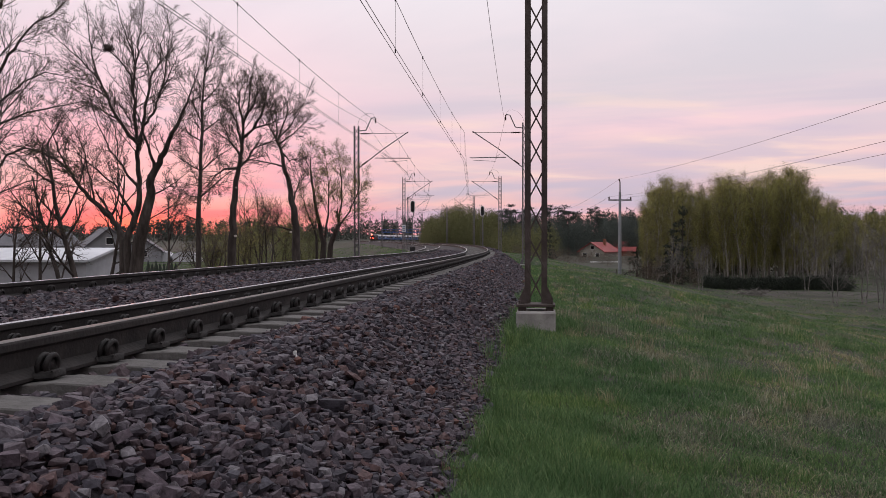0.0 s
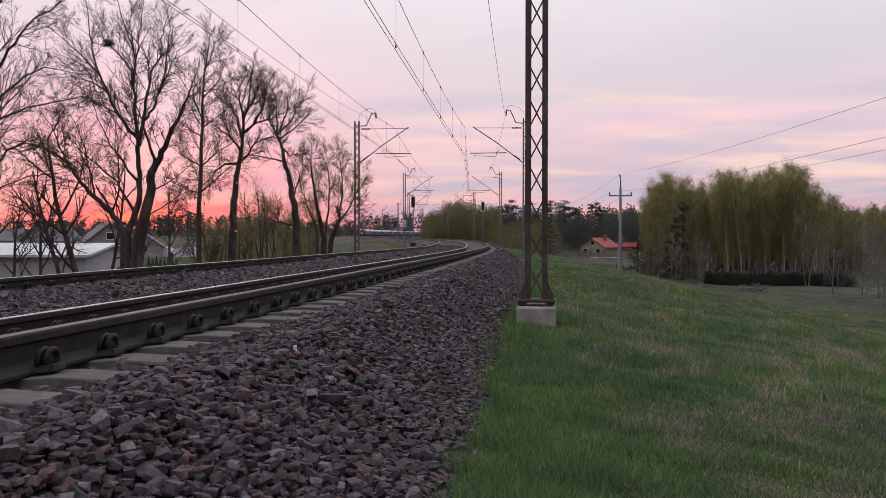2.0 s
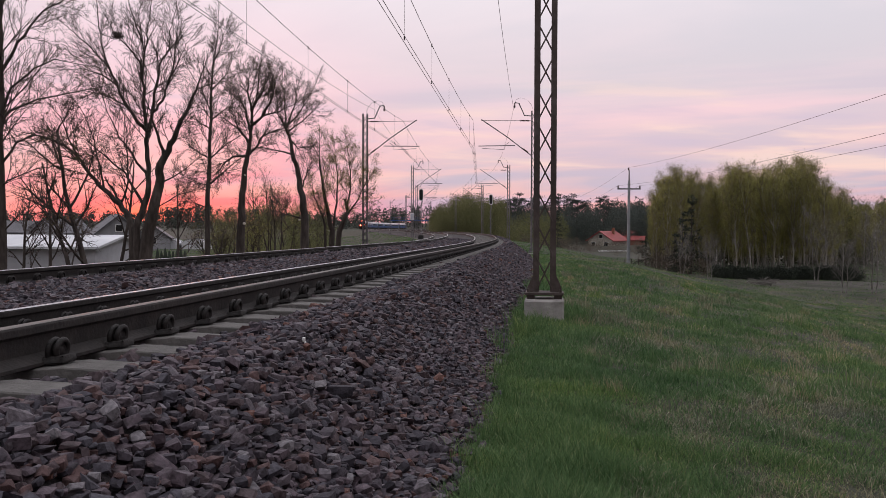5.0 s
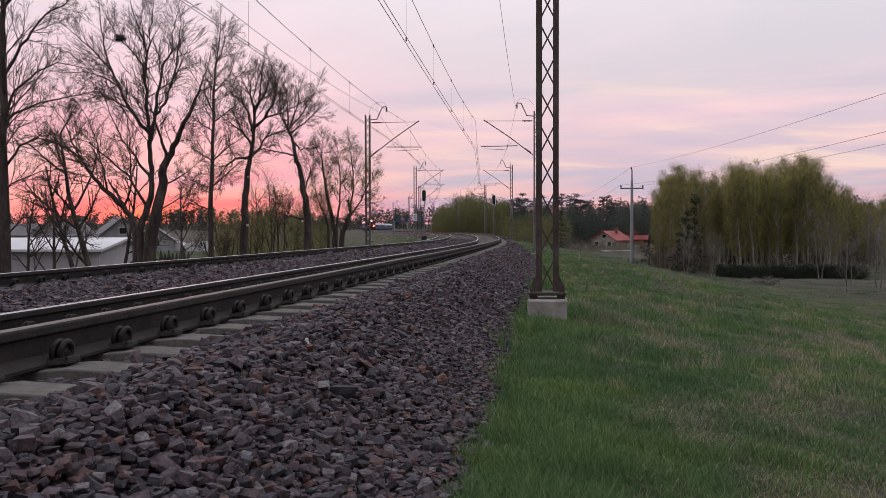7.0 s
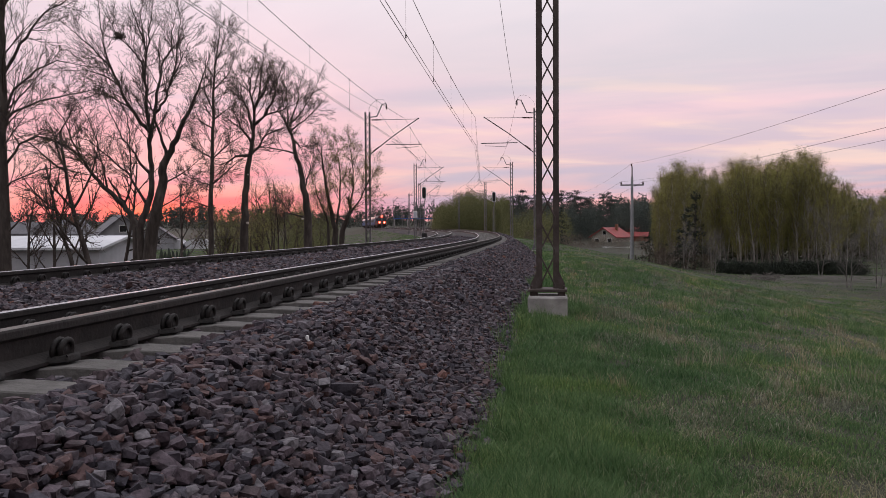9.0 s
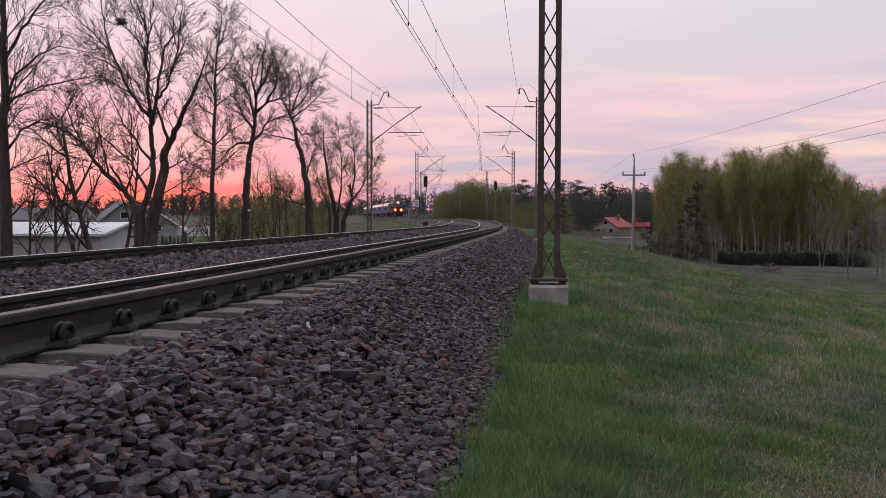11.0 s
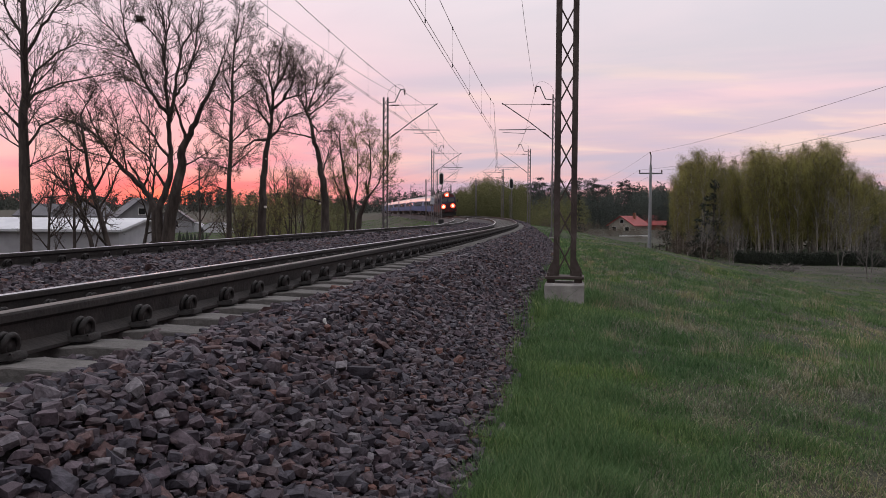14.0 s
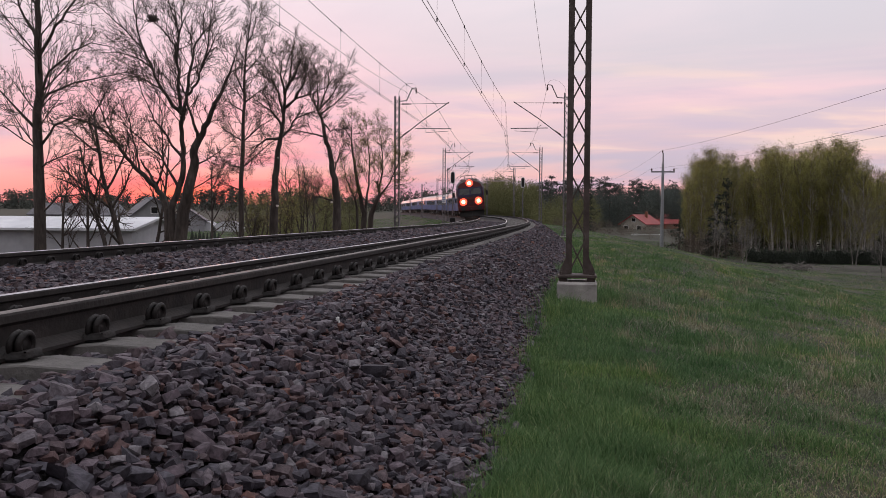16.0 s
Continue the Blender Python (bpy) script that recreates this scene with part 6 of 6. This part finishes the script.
def stones(name, s0, s1, u0, u1, pitch, size, seed, shapes, lift=0.0):
    """Two layers of stones, pitch apart."""
    rs = np.random.RandomState(seed)
    S, U, Q = [], [], []
    for layer, off in ((0, 0.0), (1, 0.5)):
        a, b = np.meshgrid(np.arange(s0, s1, pitch), np.arange(u0, u1, pitch), indexing="ij")
        a = a + 0.5 * pitch * (np.arange(a.shape[1]) % 2)[None, :]
        S.append((a + off * pitch).ravel()), U.append((b + off * pitch).ravel()), Q.append(np.full(a.size, layer))
    S, U, Q = np.concatenate(S), np.concatenate(U), np.concatenate(Q)
    n = len(S)
    S, U = S + rs.normal(0, 0.26 * pitch, n), U + rs.normal(0, 0.26 * pitch, n)
    # keep clear of sleeper tops, and end in a ragged edge at the grass
    ph = ((S - SLEEPER_S) / SLEEPER_GAP + 0.5) % 1.0 - 0.5
    on = (np.abs(ph) < 0.25) & (U > -2.1) & (U < 0.46 + 0.05 * rs.normal(size=n))
    on |= U > np.interp(S, [2, 11, 40], [1.76, 1.86, 1.98]) + 0.04 * rs.normal(size=n)
    S, U, Q = S[~on], U[~on], Q[~on]
    n = len(S)
    X, Y, _ = on_line(S, U)
    R = size * np.exp(rs.normal(0, 0.26, n)) * 0.46
    Z = ballast_z(S, U) + np.where(Q == 1, rs.uniform(0.2, 0.75, n), rs.uniform(-0.5, 0.0, n)) * R + lift
    Vs, Fs, k = [], [], 0
    pick = rs.randint(0, len(shapes), n)
    for i, (V, F) in enumerate(shapes):
        m = np.where(pick == i)[0]
        if not len(m):
            continue
        rot = lying(rs, len(m))
        W = np.einsum("nij,vj->nvi", rot, V) * R[m, None, None]
        W += np.stack([X[m], Y[m], Z[m]], -1)[:, None, :]
        Vs.append(W.reshape(-1, 3))
        Fs.append((F[None] + (k + np.arange(len(m)) * len(V))[:, None, None]).reshape(-1, 3))
        k += len(m) * len(V)
    ob = part(name, np_mesh(name, np.concatenate(Vs), np.concatenate(Fs), M_stone), None, bed, "loose angular crushed stones")
    ob["kind"] = "stuff"


def lay_stones():
    stones("ballast_stones", 0.2, 9, 0.40, 1.84, 0.042, 0.056, 1, SHAPES)
    stones("ballast_stones", 9, 24, 0.40, 1.90, 0.048, 0.062, 2, SHAPES_LOW)
    stones("ballast_stones", 24, 58, 0.50, 1.98, 0.066, 0.082, 3, SHAPES_LOW)
    stones("ballast_stones", 58, 120, 0.50, 2.02, 0.12, 0.14, 4, SHAPES_LOW)
    stones("ballast_stones", 3.5, 22, -3.93, -1.65, 0.050, 0.062, 5, SHAPES_LOW)
    stones("ballast_stones", 22, 70, -3.93, -1.65, 0.075, 0.090, 6, SHAPES_LOW)
    stones("ballast_stones", -5.0, 30, -1.42, -0.08, 0.062, 0.066, 8, SHAPES_LOW)
    stones("ballast_stones", -6.0, 0.3, -3.9, 1.85, 0.060, 0.068, 9, SHAPES_LOW)
    stones("ballast_stones", 0.3, 3.6, -3.93, -1.65, 0.052, 0.066, 10, SHAPES_LOW)
    stones("ballast_stones", -6.0, 30, -7.4, -4.05, 0.095, 0.09, 11, SHAPES_LOW)
    stones("ballast_stones", 1.0, 20, 0.05, 0.44, 0.042, 0.054, 7, SHAPES_LOW, -0.012)
    # the nearest stones lie loose on top, each its own piece
    rs = random.Random(3)
    meshes = []
    for V, F in SHAPES[:14]:
        meshes.append(np_mesh("stone", V * 0.5, F, M_stone_ob))
    for i in range(290):
        s = 1.6 + 5.5 * rs.random() ** 1.2
        u = rs.uniform(0.5, 1.66)
        x, y, t = on_line(s, u)
        z = float(ballast_z(np.array([s]), np.array([u]))[0])
        r = 0.047 * math.exp(rs.gauss(0, 0.22))
        ob = part("stone", meshes[i % 14], None, bed, m=Matrix.Translation((x, y, z + 0.5 * r)) @ pose(0, 0, 0, rs.gauss(0, 28), rs.gauss(0, 28), rs.uniform(0, 360)))
        ob.scale = (r, r, r)


lay_stones()


def white_scrap():
    d = 3.0
    while True:
        x, y, z = (522 - 784) / 1500 * d, d, 1.25 - (632 - 426) / 1500 * d
        S, U = line_coords([x], [y])
        if z < float(ballast_z(S, U)[0]) + 0.015 or d > 9:
            break
        d += 0.01
    rs = random.Random(2)
    b = Build()
    rings = []
    for f in (0, 0.3, 0.6, 1.0):
        rings.append([((0.007 + 0.009 * rs.random()) * math.cos(a) * (1.1 - 0.4 * f), (0.007 + 0.009 * rs.random()) * math.sin(a), 0.042 * f - 0.01) for a in [6.283 * i / 7 for i in range(7)]])
    b.loft(rings)
    thing("paper_scrap", "small crumpled white paper scrap on the ballast", "litter", m=Matrix.Translation((x, y, z)), data=b.mesh("paper_scrap", M_white))


white_scrap()

# ---- grass ----
def grass_material(name, stops):
    m = bpy.data.materials.new(name)
    m.use_nodes = True
    t = m.node_tree
    bs = t.nodes["Principled BSDF"]
    ge = t.nodes.new("ShaderNodeNewGeometry")
    col = ramp(t, ge.outputs["Random Per Island"], stops)
    co = t.nodes.new("ShaderNodeTexCoord")
    no = t.nodes.new("ShaderNodeTexNoise")
    no.inputs["Scale"].default_value = 0.9
    no.inputs["Detail"].default_value = 4
    t.links.new(co.outputs["Object"], no.inputs["Vector"])
    col = mix(t, 1.0, col, ramp(t, no.outputs[0], [(0.32, (0.66, 0.76, 0.70)), (0.5, (0.95, 0.98, 0.98)), (0.68, (1.22, 1.16, 0.90))]), "MULTIPLY")
    n2 = t.nodes.new("ShaderNodeTexNoise")
    n2.inputs["Scale"].default_value = 0.28
    n2.inputs["Detail"].default_value = 3
    t.links.new(co.outputs["Object"], n2.inputs["Vector"])
    col = mix(t, 1.0, col, ramp(t, n2.outputs[0], [(0.35, (0.80, 0.86, 0.86)), (0.65, (1.2, 1.12, 1.0))]), "MULTIPLY")
    t.links.new(col, bs.inputs["Base Color"])
    glow_through(t, bs, col, 0.35)
    bs.inputs["Roughness"].default_value = 0.7
    bs.inputs["Specular IOR Level"].default_value = 0.3
    return m


M_grass = grass_material("grass_green", [(0.0, (0.056, 0.115, 0.044)), (0.45, (0.112, 0.200, 0.084)), (0.85, (0.180, 0.272, 0.122)), (1.0, (0.27, 0.31, 0.17))])
M_straw = grass_material("grass_dry", [(0.0, (0.17, 0.165, 0.115)), (0.6, (0.27, 0.255, 0.185)), (1.0, (0.46, 0.43, 0.34))])


def blades(name, label, mat, n, seed, dry, r0, r1, a0=-4.0, a1=33.0, bank=False):
    rs = np.random.RandomState(seed)
    a = np.radians(rs.uniform(a0, a1, n))
    r = r0 * (r1 / r0) ** (rs.uniform(0, 1, n) ** 0.9)
    X, Y = r * np.sin(a), r * np.cos(a)
    S, U = line_coords(X, Y)
    patch = 0.22 + 1.3 * wavy(X, Y, 2.3, 61) + 0.6 * wavy(X, Y, 0.8, 62) - np.where(U < 2.5, 1.4, 0)
    if dry:
        keep = (U > 1.9) & (patch > rs.uniform(-0.6, 1.2, n))
    else:
        edge = np.interp(S, [2, 11], [1.63, 1.74]) + 0.10 * wavy(X, Y, 0.7, 63) + rs.normal(0, 0.07, n)
        keep = (U > edge) & (patch < rs.uniform(-0.2, 1.9, n))
    keep &= U < 60
    keep &= (wavy(X, Y, 1.1, 66) + 0.7 * wavy(X, Y, 0.45, 67) < rs.uniform(0.1, 2.2, n)) | (U < 2.6)
    if bank:
        keep = U < -7.5 - rs.uniform(0, 0.4, n)
    X, Y, r, U, patch = X[keep], Y[keep], r[keep], U[keep], patch[keep]
    n = len(X)
    Z = ground_z(X, Y) - 0.01
    lush = np.clip(0.5 - 0.30 * wavy(X, Y, 2.6, 64) - 0.28 * wavy(X, Y, 0.6, 65), 0, 1) + np.where(U < 2.5, 0.30, 0)
    h = (0.026 + 0.066 * lush ** 1.3 * rs.uniform(0.4, 1.2, n)) * rs.uniform(0.6, 1.3, n) * (1.05 if dry else 1.0)
    w = 0.0014 * (r / 4.0) ** 0.72 * rs.uniform(0.7, 1.4, n) + 0.0008
    h = h * (1 + 0.004 * r)
    b = rs.uniform(0, 6.283, n)
    bend = rs.uniform(0.15, 1.0, n) * h * (1.4 if dry else 0.9)
    dx, dy = np.cos(b), np.sin(b)
    fx = rs.uniform(0, 6.283, n)
    sx, sy = np.cos(fx) * w, np.sin(fx) * w
    P0 = np.stack([X, Y, Z], -1)
    side = np.stack([sx, sy, np.zeros(n)], -1)
    mid = P0 + np.stack([dx * bend * 0.35, dy * bend * 0.35, h * 0.62], -1)
    tip = P0 + np.stack([dx * bend, dy * bend, h * np.where(np.full(n, dry), 0.85, 1.0)], -1)
    V = np.stack([P0 - side, P0 + side, mid + side * 0.8, mid - side * 0.8, tip], 1).reshape(-1, 3)
    k = np.arange(n)[:, None] * 5
    F = np.concatenate([k + np.array([[0, 1, 2]]), k + np.array([[0, 2, 3]]), k + np.array([[3, 2, 4]])])
    tagged(new(name, np_mesh(name, V, F, mat)), label, "grass", kind="stuff")


blades("green_grass", "short fresh green grass on the embankment", M_grass, 470000, 71, False, 3.0, 45)
blades("dry_grass", "dry straw-coloured grass among the green", M_straw, 210000, 72, True, 3.0, 45)


def tufts():
    """Taller clumps of grass: along the ballast, round the mast block and here and there on the slope."""
    rs = np.random.RandomState(91)
    S, U = [], []
    for k in range(460):
        if k < 46:
            S.append(rs.uniform(3, 24)), U.append(rs.normal(1.85, 0.12))
        elif k < 58:
            S.append(11.3 + rs.normal(0, 0.35)), U.append(2.1 + rs.choice([-1, 1]) * rs.uniform(0.28, 0.4))
        else:
            S.append(2.5 + 30 * rs.rand() ** 1.4), U.append(rs.uniform(2.1, 11.5))
    S, U = np.array(S), np.array(U)
    X, Y, _ = on_line(S, U)
    size = np.where(np.arange(len(X)) < 58, rs.uniform(0.6, 1.4, len(X)), rs.uniform(0.45, 1.15, len(X)))
    n = 70
    cx, cy = np.repeat(X, n), np.repeat(Y, n)
    sz = np.repeat(size, n)
    m = len(cx)
    wide = np.where(np.repeat(np.arange(len(X)), n) < 58, 0.045, 0.085)
    bx, by = cx + rs.normal(0, 1, m) * wide * sz, cy + rs.normal(0, 1, m) * wide * sz
    Z = ground_z(bx, by) - 0.02
    h = rs.uniform(0.09, 0.25, m) * sz
    a = rs.uniform(0, 6.283, m)
    lean = rs.uniform(0.1, 0.8, m) * h
    d = np.hypot(bx, by)
    w = 0.0015 * (d / 4) ** 0.7
    f = rs.uniform(0, 6.283, m)
    P0 = np.stack([bx, by, Z], -1)
    side = np.stack([np.cos(f) * w, np.sin(f) * w, 0 * w], -1)
    mid = P0 + np.stack([np.cos(a) * lean * 0.35, np.sin(a) * lean * 0.35, h * 0.65], -1)
    tip = P0 + np.stack([np.cos(a) * lean, np.sin(a) * lean, h], -1)
    V = np.stack([P0 - side, P0 + side, mid + side * 0.8, mid - side * 0.8, tip], 1).reshape(-1, 3)
    dead = np.repeat(np.arange(len(X)) >= 300, n)
    for nm, mt, sel, lab in (("dry_tufts", M_straw, dead, "bleached dead grass clumps on the slope"), ("grass_tufts", M_grass, ~dead, "taller fresh grass tufts beside the ballast")):
        idx = np.where(sel)[0]
        VV = V.reshape(-1, 5, 3)[idx].reshape(-1, 3)
        kk = np.arange(len(idx))[:, None] * 5
        FF = np.concatenate([kk + np.array([[0, 1, 2]]), kk + np.array([[0, 2, 3]]), kk + np.array([[3, 2, 4]])])
        tagged(new(nm, np_mesh(nm, VV, FF, mt)), lab, "grass", kind="stuff")


tufts()
blades("far_green_grass", "green meadow grass further out", M_grass, 220000, 73, False, 24, 110)
blades("far_dry_grass", "matted brownish dead grass on the meadow", M_straw, 45000, 77, True, 26, 75, 8.0, 33.0)
blades("shoulder_grass", "short grass on the embankment shoulder", M_grass, 60000, 76, False, 0.6, 22, 33.0, 356.0)
blades("far_bank_grass", "green grass on the far bank of the curve", M_grass, 130000, 75, False, 60, 280, -20.0, 1.0, bank=True)
blades("bank_grass", "rough green grass on the bank behind the tracks", M_grass, 110000, 74, False, 18, 170, -34.0, -0.5, bank=True)


# ---- garden wall and fence by the house ----
def garden_edge():
    x, y = spot(1070, 150)
    b = Build()
    b.box((-2.6, -0.12, -0.5), (2.6, 0.12, 0.45), bevel=0.02)
    thing("garden_wall", "low whitewashed garden wall in front of the house", "garden wall", m=Matrix.Translation((x, y, -2.9)) @ pose(0, 0, 0, 0, 0, -12), data=b.mesh("garden_wall", M_white))
    x, y = spot(1122, 72)
    fe = thing("wire_fence", "low wire fence on dark posts at the grove edge", "fence", m=Matrix.Translation((x, y, gz(x, y))))
    for k in range(6):
        b = Build()
        b.tube([(-1.5 + 0.6 * k, 0.1 * k, -0.4), (-1.5 + 0.6 * k, 0.1 * k, 0.75)], 0.03, 6)
        part("post", b, M_bark, fe)
    for h in (0.25, 0.45, 0.65):
        b = Build()
        b.tube([(-1.5 + 0.6 * k, 0.1 * k - 0.03, h) for k in range(6)], 0.005, 4)
        part("strand", b, M_wire, fe)


garden_edge()

motions()
